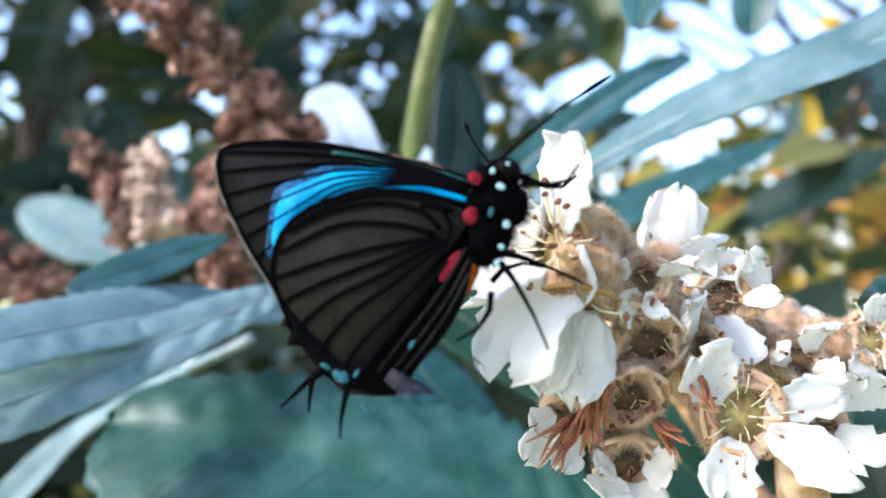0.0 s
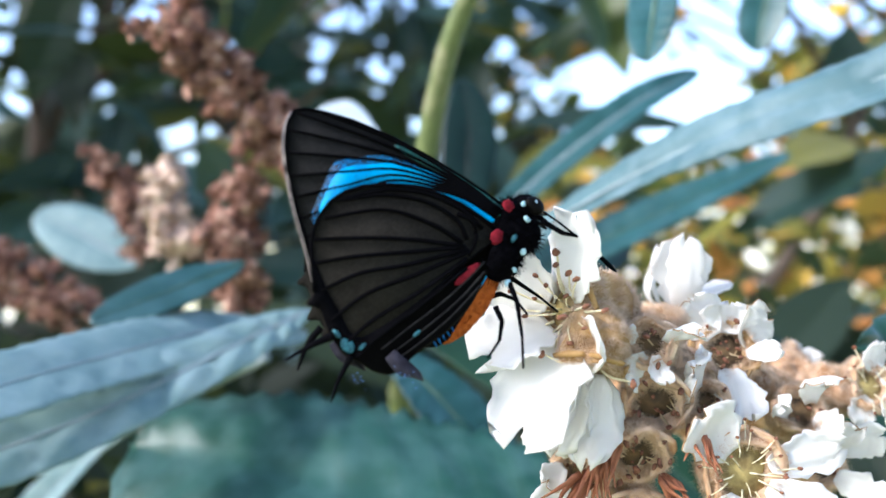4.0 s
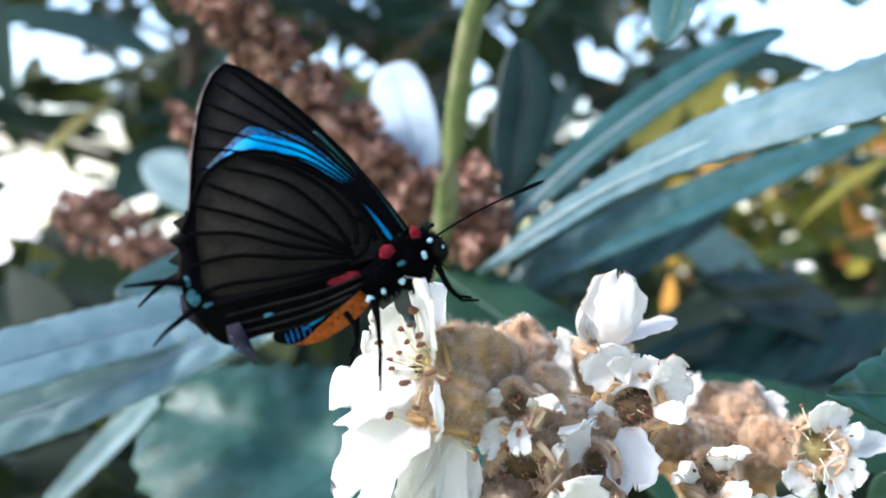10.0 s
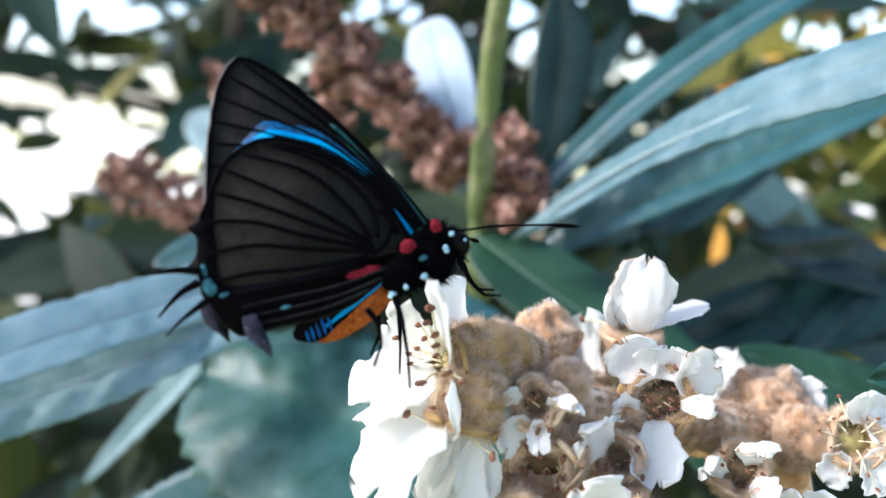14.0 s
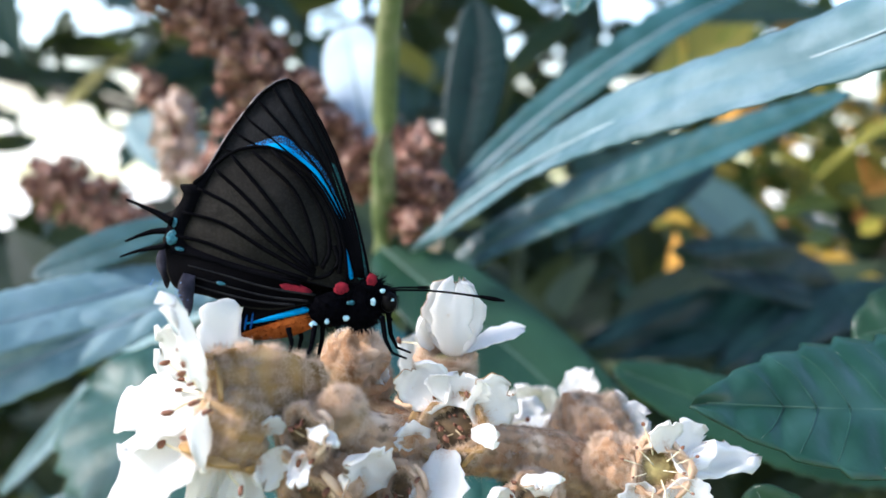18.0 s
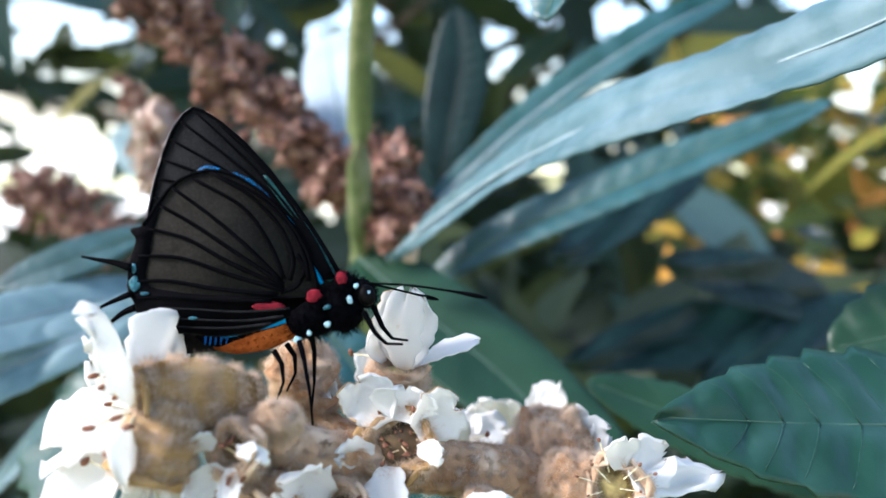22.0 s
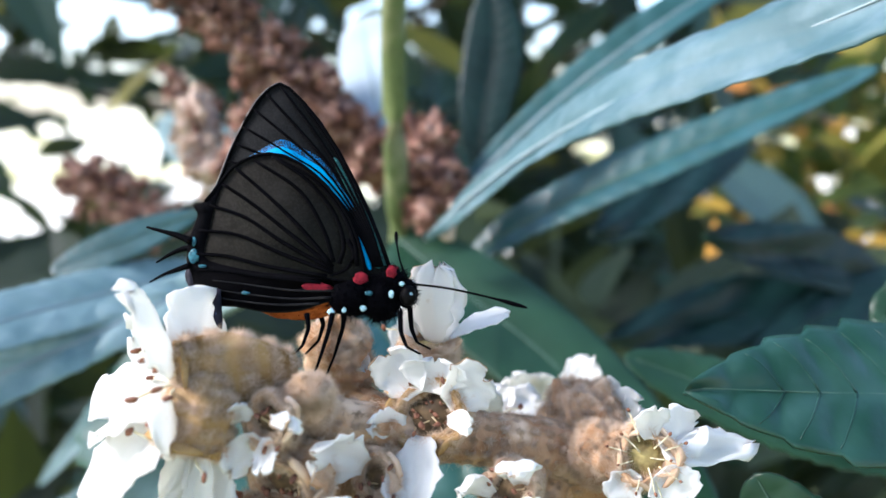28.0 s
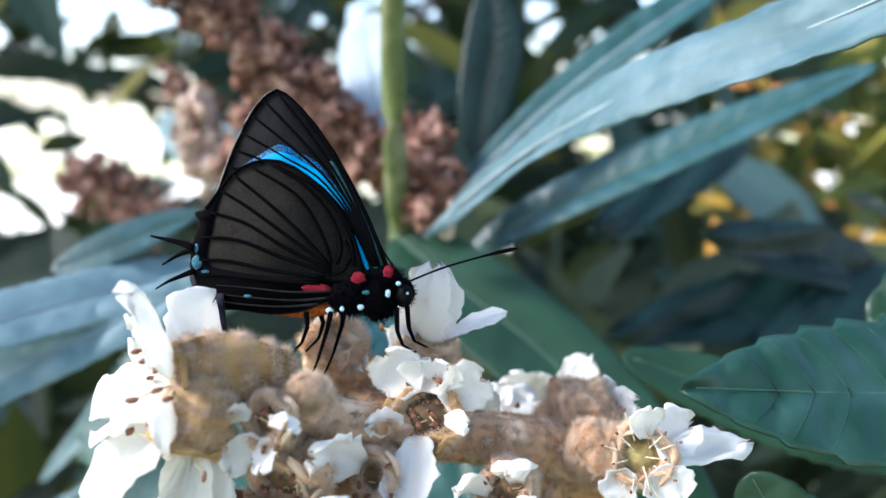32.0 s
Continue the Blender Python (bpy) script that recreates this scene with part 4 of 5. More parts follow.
    # open flower low in the cluster
    bloom((2.20, 5.42, -0.92), (0.1, -0.96, 0.2), [((1.82, 5.32, -0.46), 0.25, (-0.1, -0.9, 0.35), 0.08), ((3.02, 5.60, -0.76), 0.16, (0.1, -0.9, 0.5), 0.08), ((2.84, 5.2, -1.30), 0.21, (0.1, -0.9, 0.4), 0.06), ((1.94, 5.16, -1.44), 0.2, (0, -0.9, 0.4), 0.05)],
          "open white flower low in the cluster", (0.45, 0.30), seed=11, stamens=22, spread=0.8, reach=0.75, rims=(0,))
    bloom((1.00, 5.62, -0.98), (-0.5, -0.75, -0.4), [((0.74, 5.5, -1.0), 0.11, cam_side, 0.15), ((0.68, 5.5, -1.24), 0.13, cam_side, 0.1), ((0.92, 5.4, -1.28), 0.12, cam_side, 0.1)],
          "small crumpled white flower", (0.35, 0.2), seed=12, stamens=10, dark=True, rims=(0,))
    bloom((1.42, 5.62, -1.34), (-0.1, -0.9, -0.3), [((1.24, 5.4, -1.5), 0.18, cam_side, 0.1), ((1.68, 5.36, -1.28), 0.15, cam_side, 0.1), ((1.52, 5.35, -1.62), 0.18, cam_side, 0.05), ((1.18, 5.4, -1.28), 0.12, cam_side, 0.1)],
          "white flower at the foot of the cluster", (0.35, 0.22), seed=23, stamens=12, dark=True, rims=(1,))
    bloom((3.25, 6.30, -1.10), (0.4, -0.85, 0.2), [((3.68, 6.2, -0.85), 0.15, cam_side, 0.1), ((3.42, 6.1, -0.78), 0.1, cam_side, 0.1), ((3.6, 6.05, -1.38), 0.15, cam_side, 0.1)],
          "white flower low on the outer side", (0.4, 0.24), seed=18, stamens=10, dark=True, rims=(1,))


place_flowers()


def panicle():
    spine = [Vector(p) for p in ((1.35, 5.78, 0.08), (1.75, 6.02, -0.18), (2.25, 6.4, -0.38), (2.75, 6.72, -0.52), (3.2, 7.05, -0.72), (3.5, 7.3, -1.2), (4.0, 8.2, -3.0), (4.8, 9.8, -6.3), (5.0, 11.7, -10.3))]
    o = spine[0].copy()
    root = thing("flower_panicle_stem", o, "thick felted tan stem of the flower cluster", "stem")
    cs = [p - o for p in spl(spine, 40)]
    bm = tube(bmesh.new(), cs, [0.16 + 0.12 * k / 39 for k in range(40)], 12, 0.12)
    coat = fur(tube(bmesh.new(), cs[:24], [0.16 + 0.12 * k / 39 for k in range(24)], 12, 0.12), 34000, 0.085, 0.0016, 1.5, 77)
    ms = part("main_stem", bm, M_FUZZ, root)
    tagged(part("hairs", coat, M_HAIR, ms, "fine tan hairs"), kind="stuff")
    for k, (at, fl) in enumerate(FLOWERS):
        foot = fl.rotation_quaternion @ Vector((0, 0, -0.40)) + Vector(at) - o
        j = min(range(len(cs)), key=lambda i: (cs[i] - foot).length)
        j = min(j + 2, len(cs) - 1)
        mid = (foot + cs[j]) / 2 + Vector((0, 0.1, -0.05))
        bm = tube(bmesh.new(), spl([cs[j], mid, foot, foot + (Vector(at) - o - foot) * 0.3], 9), (0.13, 0.10), 10, 0.12)
        coat = fur(bm, 5000, 0.080, 0.0016, 1.5, 80 + k)
        br = part("branch", bm, M_FUZZ, root)
        tagged(part("hairs", coat, M_HAIR, br, "fine tan hairs"), kind="stuff")
    return root


panicle()


def bract(at, d, ln, wd, seed):
    root = thing("dry_bract", at, "rust-brown crumpled dry bract between the flowers", "bract", "dry bracts")
    root.rotation_mode = "QUATERNION"
    root.rotation_quaternion = Vector(d).to_track_quat("Z", "Y")
    rnd = random.Random(seed)
    for k in range(8):
        a = rnd.uniform(0, 6.28)
        out = Vector((math.cos(a), math.sin(a), 0))
        pts = [out * wd * 0.3, out * wd * rnd.uniform(0.5, 1.2) + Vector((0, 0, ln * 0.4)), out * wd * rnd.uniform(0.2, 2.2) + Vector((rnd.gauss(0, 0.04), rnd.gauss(0, 0.04), ln * rnd.uniform(0.7, 1.0)))]
        bm = tube(bmesh.new(), spl(pts, 9), [0.016, 0.022, 0.026, 0.024, 0.02, 0.016, 0.012, 0.008, 0.004], 7, 0.5)
        part("shred", bm, M_RUST, root)


for k, (p, d) in enumerate((((1.20, 5.55, -0.55), (-0.15, -0.4, -0.9)), ((1.15, 5.5, -0.72), (-0.3, -0.4, -0.85)), ((1.28, 5.52, -0.62), (-0.5, -0.5, -0.7)), ((1.05, 5.55, -0.95), (-0.5, -0.6, -0.4)), ((1.62, 5.55, -0.98), (0.1, -0.9, -0.2)), ((1.85, 5.6, -0.62), (0.0, -0.8, -0.4)))):
    bract(p, d, 0.5, 0.07, k + 3)


# ---- the tree round the flowers ----
def simple_leaf(verts, faces, at, d, up, ln, wd):
    """One small folded leaf blade added to lists."""
    d = Vector(d).normalized()
    s = d.cross(Vector(up)).normalized()
    n = s.cross(d)
    b = len(verts)
    prof = (0.05, 0.55, 0.95, 1.0, 0.7, 0.0)
    for i, k in enumerate(prof):
        u = i / 5
        c = at + d * (ln * u) - n * (0.12 * ln * u * u)
        for v in (-1, 0, 1):
            verts.append(c + s * (v * wd * k) + n * (0.2 * wd * k * abs(v)))
    for i in range(5):
        for j in range(2):
            a = b + 3 * i + j
            faces.append((a, a + 1, a + 4, a + 3))


def bg_mat(name, stops, rough=0.5, through=0.3):
    n = Nodes(name, rough, 0, 0.22)
    n.colour(n.ramp(n.island(), stops))
    n.bump(n.noise(150, 4), 0.0006, 0.5)
    n.leafy(through, (0.22, 0.3, 0.06))
    return n.mat


# the blue-grey stops paint a sky sheen onto some of the leaves
M_BG = bg_mat("tree_leaves", [(0.0, (0.006, 0.018, 0.015)), (0.45, (0.015, 0.042, 0.038)), (0.7, (0.055, 0.115, 0.12)), (0.86, (0.11, 0.17, 0.18)), (0.9, (0.03, 0.06, 0.015)), (1.0, (0.26, 0.23, 0.05))], 0.4, 0.15)
M_BG_WARM = bg_mat("autumn_leaves", [(0.0, (0.015, 0.03, 0.02)), (0.45, (0.04, 0.06, 0.03)), (0.6, (0.30, 0.26, 0.05)), (0.75, (0.75, 0.50, 0.07)), (0.88, (0.70, 0.30, 0.08)), (1.0, (0.08, 0.04, 0.02))], 0.6, 0.35)
M_BG_GOLD = bg_mat("golden_leaves", [(0.0, (0.02, 0.045, 0.02)), (0.35, (0.05, 0.07, 0.03)), (0.5, (0.40, 0.34, 0.06)), (0.75, (0.80, 0.46, 0.08)), (1.0, (0.75, 0.26, 0.10))], 0.5, 0.35)
# near-black greens paint the shade of the deep foliage into the leaves
M_BG_DARK = bg_mat("shade_painted_leaves", [(0.0, (0.006, 0.012, 0.009)), (0.6, (0.015, 0.03, 0.02)), (1.0, (0.04, 0.055, 0.02))], 0.6, 0.1)


def direction(az, el):
    """Degrees to the east of straight ahead, and up."""
    return Vector((math.sin(radians(az)) * math.cos(radians(el)), math.cos(radians(az)) * math.cos(radians(el)), math.sin(radians(el))))


# openings of the foliage: azimuth, elevation, radius in degrees, scattered over some stretches of the crown
GAPS = [(-41.6, -4.8, 1.3), (-40.0, -3.8, 1.0), (-36.3, -3.2, 1.3), (-38.5, 0.1, 0.9), (-31.3, -4.2, 0.8), (-35.5, -1.5, 0.8), (-33.1, -0.2, 0.9), (-37.6, 6.9, 1.1), (-42.0, 1.2, 1.0), (-39.3, -2.0, 1.1), (-42.4, -7.0, 1.0), (-40.7, -6.7, 0.8), (-38.9, -1.4, 1.1), (-41.3, -5.0, 1.1), (-42.5, -3.9, 1.0), (-0.8, 6.2, 1.1), (-15.2, 6.9, 0.6), (-23.5, 4.6, 0.5), (15.4, 3.5, 1.4), (7.2, -3.0, 0.5), (7.3, -4.5, 0.5), (13.7, -10.2, 0.6), (-38.2, -2.1, 1.1), (-34.7, -3.2, 0.9), (-39.5, -5.8, 1.1), (-39.1, 8.5, 1.5), (-37.6, 6.1, 0.6), (-36.2, 6.8, 0.6), (-19.4, 7.4, 0.9), (-16.2, 8.4, 0.5), (-0.1, 7.0, 1.4), (-5.5, 8.0, 0.6), (14.2, 10.3, 4.0), (20.5, 14.2, 3.6), (25.0, 15.5, 2.2), (18.0, 8.7, 3.1), (10.7, 11.5, 1.5), (16.3, 2.0, 1.0), (9.7, 5.1, 0.7), (-2.5, 9.7, 0.4), (-12.6, 11.3, 0.4), (-30.8, 9.1, 0.5)]
gap_rnd = random.Random(8)
for az0, az1, el0, el1, count, r0, r1 in ((-47, -34, -12, -3, 14, 0.3, 0.6), (-47, -16, 3, 20, 22, 0.2, 0.45), (-16, 3, 4, 20, 18, 0.2, 0.45), (2, 34, 6, 22, 44, 0.3, 0.7), (3, 30, -8, 5, 8, 0.1, 0.3), (6, 26, -13, 2, 7, 0.2, 0.4), (-30, 0, -14, -2, 8, 0.1, 0.2), (-33, -14, 6, 19, 16, 0.2, 0.4)):
    for _ in range(count):
        GAPS.append((gap_rnd.uniform(az0, az1), gap_rnd.uniform(el0, el1), gap_rnd.uniform(r0, r1)))
EYE_POINT = Vector((2.7, 0.8, 1.8))


def foliage(name, label, count, near, far, az, el, size, material, seed, trunk_at, gaps=True, grow=1.0, category="tree"):
    """A tree or shrub: trunk, limbs and a crown of many leaves between two distances (cm)."""
    rnd = random.Random(seed)
    verts, faces = [], []
    twig_ends = []
    for k in range(count):
        for _ in range(30):
            a, e, r = rnd.uniform(*az), rnd.uniform(*el), rnd.uniform(near, far)
            edge = math.degrees(size * 0.10 / r)
            if not gaps or all((a - ga) ** 2 + (e - ge) ** 2 > (gr * rnd.uniform(0.75, 1.05) + edge) ** 2 for ga, ge, gr in GAPS):
                break
        else:
            continue
        p = EYE_POINT + direction(a, e) * r
        d = Vector((rnd.gauss(0, 1), rnd.gauss(0, 0.7), rnd.gauss(-0.1, 0.6)))
        ln = size * rnd.uniform(0.6, 1.3)
        simple_leaf(verts, faces, p - d.normalized() * ln * 0.5, d, (rnd.gauss(0, 0.5), rnd.gauss(-0.6, 0.5), 1), ln, ln * rnd.uniform(0.13, 0.2) * grow)
        if k % 60 == 0:
            twig_ends.append(p)
    o = Vector((trunk_at[0], trunk_at[1], -150))
    root = new(name)
    root.location = w(o)
    tagged(root, label, category)
    me = bpy.data.meshes.new("crown")
    me.from_pydata([tuple((v - o) * CM) for v in verts], [], faces)
    me.materials.append(material)
    crown = new("crown", me)
    crown.parent = root
    tagged(crown, kind="stuff")
    top = Vector((0, 0, 150 + trunk_at[3]))
    tr = part("trunk", tube(bmesh.new(), spl([(0, 0, -4), (trunk_at[2] * 0.5, 0.5, top.z * 0.35), (-trunk_at[2] * 0.4, 1, top.z * 0.7), top], 14), (trunk_at[2], trunk_at[2] * 0.5), 10, 0.1), M_BARK, root)
    for k, p in enumerate(twig_ends):
        q = p - o
        s = Vector((0, 0, max(20, min(top.z, q.z - 0.35 * Vector((q.x, q.y, 0)).length))))
        part("limb", tube(bmesh.new(), spl([s, s.lerp(q, 0.5) + Vector((0, 0, 0.04 * (q - s).length)), q], 7), (max(0.4, trunk_at[2] * 0.22), 0.18), 6, 0.1), M_BARK, root)
    return root


foliage("loquat_tree", "dense dark green loquat foliage out of focus", 1500, 50, 115, (-62, 10), (-34, 34), 9.0, M_BG, 11, (-45, 95, 4.0, 70))
foliage("loquat_tree", "dark green loquat twigs before the autumn leaves", 260, 34, 90, (6, 50), (-30, 30), 8.0, M_BG, 16, (60, 95, 3.0, 60))
foliage("loquat_tree", "deeper loquat foliage with shade in its colour", 2600, 90, 190, (-62, 8), (-30, 36), 12.0, M_BG_DARK, 12, (-30, 190, 6.0, 110))
foliage("autumn_shrub", "shrub with yellow and orange autumn leaves", 4400, 100, 190, (3, 52), (-14, 26), 5.4, M_BG_WARM, 13, (95, 150, 3.0, 30), category="shrub", grow=1.6)
foliage("autumn_shrub", "low twigs with small orange and yellow leaves", 820, 36, 80, (4, 44), (-12, 6), 1.9, M_BG_GOLD, 19, (70, 75, 1.2, -10), category="shrub", grow=1.9, gaps=False)
foliage("shade_painted_shrub", "undergrowth below the flowers, its shade painted dark", 900, 30, 90, (-55, 45), (-40, -7), 8.0, M_BG_DARK, 14, (25, 60, 2.0, -60), gaps=False, category="shrub")
# out of view: added to keep sky and sun off the flowers
foliage("unseen_shade_tree", "unseen foliage added overhead and behind for shade", 1100, 60, 180, (70, 290), (-15, 65), 16.0, M_BG, 15, (60, -140, 7.0, 120), gaps=False)

branch = thing("bare_branch", (14.5, 44, -9), "bare grey-brown branch among the autumn leaves", "branch")
part("limb", tube(bmesh.new(), spl([(0, 0, 0), (4, 1, 5), (9, 2, 12), (13, 3, 20)], 12), (0.6, 0.35), 8, 0.1), M_BARK, branch)


# ---- the butterfly ----
K = 1.5 / 370


def q(x, y):
    """A spot on the wings' plan, as seen from its right side: forward and up from the wing root, in centimetres."""
    return Vector(((x - 640) * K, 0, (490 - y) * K))


def plate(outline, n, thick, y):
    """A thin sheet in the wings' plane."""
    pts = spl([q(*p) for p in outline], n)
    bm = bmesh.new()
    vs = [bm.verts.new(p + Vector((0, y, 0))) for p in pts]
    f = bm.faces.new(vs)
    r = bmesh.ops.extrude_face_region(bm, geom=[f])
    for v in r["geom"]:
        if isinstance(v, bmesh.types.BMVert):
            v.co.y += thick
    bmesh.ops.triangulate(bm, faces=[g for g in bm.faces if len(g.verts) > 4])
    bmesh.ops.recalc_face_normals(bm, faces=bm.faces)
    return bm


def vein(bm, pts, r0, r1, y):
    c = [p + Vector((0, y, 0)) for p in spl([q(*p) for p in pts], 16)]
    tube(bm, c, (r0, r1), 5)


FORE = [(690, 478), (668, 420), (645, 368), (610, 298), (568, 230), (532, 186), (506, 160), (487, 151), (466, 164), (441, 195), (421, 235), (406, 268), (395, 298), (378, 345),
        (362, 385), (400, 425), (500, 462), (600, 485), (650, 490), (690, 478)]
HIND = [(648, 484), (638, 446), (621, 403), (598, 367), (571, 336), (541, 311), (505, 290), (470, 283), (440, 289), (412, 303), (391, 325), (373, 353), (357, 374), (336, 381), (345, 398), (336, 425),
        (318, 438), (334, 452), (330, 478), (342, 505), (350, 532), (372, 556), (420, 556), (480, 562), (535, 556), (575, 540), (610, 525), (640, 512), (648, 484)]
FORE_ENDS = [(522, 178), (489, 156), (462, 168), (441, 196), (424, 228), (410, 258), (398, 290), (390, 318)]
HIND_VEINS = [[(632, 470), (622, 422), (592, 368), (540, 320), (470, 287)], [(600, 468), (606, 432), (584, 378), (535, 326), (478, 292)], [(590, 466), (568, 410), (522, 345), (440, 297)], [(586, 470), (530, 412), (470, 360), (406, 312)],
              [(590, 475), (520, 428), (440, 373), (386, 342)], [(590, 480), (500, 438), (430, 398), (366, 380)], [(590, 485), (500, 458), (420, 430), (350, 425)], [(580, 492), (480, 482), (400, 468), (340, 468)],
              [(570, 503), (470, 500), (400, 494), (343, 496)], [(612, 425), (625, 450), (612, 478), (585, 490)]]
SPOT_SIDES = (-1, 1)

butterfly = thing("butterfly", (0, 0, 0), "black butterfly with a blue wing patch, red spots and orange belly", "butterfly")


def lobe(cx, top, foot, half, y, side):
    """A cupped tongue of wing that hangs from the hind margin and curls to the east."""
    bm = bmesh.new()
    rows = []
    for i in range(9):
        u = i / 8
        wd = half * (0.75 + 0.35 * math.sin(math.pi * u)) * (1 if u < 0.8 else 1 - 2.4 * (u - 0.8))
        row = []
        for j in range(-4, 5):
            v = j / 4
            p = q(cx + v * wd + 10 * u * u, top + (foot - top) * u + 9 * v * u)
            row.append(bm.verts.new(p + Vector((0, y - 0.07 * math.sin(math.pi * 0.8 * u) + 0.06 * v * v * u, 0))))
        rows.append(row)
    for a, b in zip(rows, rows[1:]):
        for j in range(8):
            bm.faces.new((a[j], a[j + 1], b[j + 1], b[j]))
    ext = bmesh.ops.extrude_face_region(bm, geom=list(bm.faces))
    for v in ext["geom"]:
        if isinstance(v, bmesh.types.BMVert):
            v.co.y += 0.012
    bmesh.ops.recalc_face_normals(bm, faces=bm.faces)
    return bm


def wing_side(side):
    """side -1: the right wings, nearest the eye; +1: the left ones."""
    y0 = side * 0.05
    fw = part("forewing", plate(FORE, 60, 0.008, y0 - side * 0.004), M_FORE, butterfly, "smoky black forewing with dark veins")
    yv = y0 - 0.002 if side < 0 else y0 + 0.008
    for i, e in enumerate(FORE_ENDS):
        s = i / 7
        bm = bmesh.new()
        vein(bm, [(676 - 14 * s, 470), (652 - 26 * s, 398 + 4 * s), (606 - 60 * s, 300 + 28 * s), ((606 - 60 * s + e[0]) / 2 + 4, (300 + 28 * s + e[1]) / 2), e], 0.017, 0.009, yv)
        part("vein", bm, M_VEIN, fw, "black wing vein")
    bm = bmesh.new()
    vein(bm, FORE[:14], 0.012, 0.010, yv)
    part("wing_edge", bm, M_VEIN, fw, "black wing border")
    bm = bmesh.new()
    vein(bm, [(x - 3, y - 1) for x, y in FORE[7:15]], 0.005, 0.005, y0)
    part("fringe", bm, M_FRINGE, fw, "pale hair fringe of the wing")
    if side < 0:
        part("blue_patch", plate([(658, 474), (652, 440), (640, 398), (612, 348), (575, 306), (535, 281), (503, 265), (480, 266), (455, 279), (430, 296), (428, 318), (450, 320), (500, 312), (550, 335), (600, 385), (636, 440), (651, 474), (658, 474)], 50, 0.003, y0 - 0.010), M_BLUE, fw, "bright metallic blue patch")
        part("blue_fringe", plate([(600, 330), (570, 288), (530, 264), (495, 250), (468, 262), (430, 285), (412, 300), (420, 318), (460, 300), (520, 290), (570, 318), (600, 330)], 40, 0.002, y0 - 0.007), M_BLUE_THIN, fw, "sparse blue scales round the patch")
        part("green_sheen", plate([(684, 466), (668, 422), (645, 372), (618, 320), (592, 282), (586, 288), (606, 326), (630, 378), (648, 425), (664, 472), (684, 466)], 30, 0.002, y0 - 0.007), M_GREEN_SHEEN, fw, "dull green sheen along the front edge")
    hy = y0 + side * 0.028
    hub = part("hindwing", plate(HIND, 90, 0.008, hy - side * 0.004), M_HIND, butterfly, "smoky brown-black hindwing with dark veins")
    hv = hy - 0.001 if side < 0 else hy + 0.008
    for pts in HIND_VEINS:
        bm = bmesh.new()
        vein(bm, pts, 0.018, 0.012, hv)
        part("vein", bm, M_VEIN, hub, "black wing vein")
    bm = bmesh.new()
    vein(bm, HIND[:13], 0.014, 0.012, hv)
    part("wing_edge", bm, M_VEIN, hub, "black wing border")
    out = -0.007 if side < 0 else 0.007
    part("black_margin", plate([(640, 497), (560, 494), (470, 492), (400, 484), (362, 470), (368, 420), (375, 380), (388, 335), (376, 352), (358, 375), (338, 384), (347, 400), (338, 428), (332, 455), (334, 480), (344, 508), (352, 532), (374, 553), (420, 553), (480, 559), (534, 553), (575, 538), (610, 523), (640, 497)], 70, 0.004, hy - side * 0.004 + out), M_ANAL, hub, "velvet black anal margin")
    for pts in ([(600, 515), (520, 520), (440, 515), (380, 512)], [(590, 528), (520, 535), (440, 532), (385, 528)], [(570, 540), (500, 547), (430, 545), (385, 540)]):
        bm = bmesh.new()
        vein(bm, pts, 0.012, 0.006, hy - side * 0.004 + out)
        part("fold", bm, M_FOLD, hub, "faint pleat of the black margin")
    yt = hy + out * 1.2
    for pts, r in ((([(338, 446), (312, 437), (288, 432), (258, 426)], (0.030, 0.008)), ([(338, 488), (314, 498), (292, 508), (270, 522)], (0.024, 0.006))) if side < 0 else (([(330, 462), (306, 468), (284, 480), (262, 496)], (0.028, 0.007)),)):
        bm = bmesh.new()
        vein(bm, pts, r[0], r[1], hy + side * 0.012)
        part("tail", bm, M_ANAL, hub, "thin black tail")
    for c, r in (((344, 472), (9, 12)), ((343, 446), (4, 8)), ((360, 488), (8, 3)), ((392, 538), (3, 9)), ((440, 530), (8, 3))):
        bm = bmesh.new()
        blob(bm, q(*c) + Vector((0, yt, 0)), (r[0] * K, 0.005, r[1] * K), 10, 6, 0.5, seed=c[0])
        part("teal_spot", bm, M_TEAL, hub, "glittering teal spot")
    # the twisted lobe at the wing's hind corner
    cx = 386 if side < 0 else 334
    lb = part("lobe", lobe(cx, 526 if side < 0 else 490, 588 if side < 0 else 552, 13, hy - 0.02, side), M_LOBE, hub, "twisted slate-black wing lobe")
    rnd = random.Random(side + 9)
    bm = bmesh.new()
    for k in range(14):
        c = q(cx + rnd.gauss(-4, 6), 560 + rnd.gauss(0, 8)) + Vector((0, hy - 0.082 + rnd.uniform(-0.006, 0.004), 0))
        blob(bm, c, (rnd.uniform(0.6, 1.6) * K, 0.004, rnd.uniform(0.6, 1.4) * K), 5, 4)
    tagged(part("blue_specks", bm, M_TEAL_BLUE, lb, "glittering blue scales"), kind="stuff")
    bm = bmesh.new()
    blob(bm, q(566, 511) + Vector((0, yt, 0)), (27 * K, 0.005, 7.5 * K), 14, 6, 0.45, seed=4)
    part("red_bar", bm, M_RED, hub, "crimson bar at the wing root")
    return fw, hub


WINGS = [wing_side(s) for s in SPOT_SIDES]


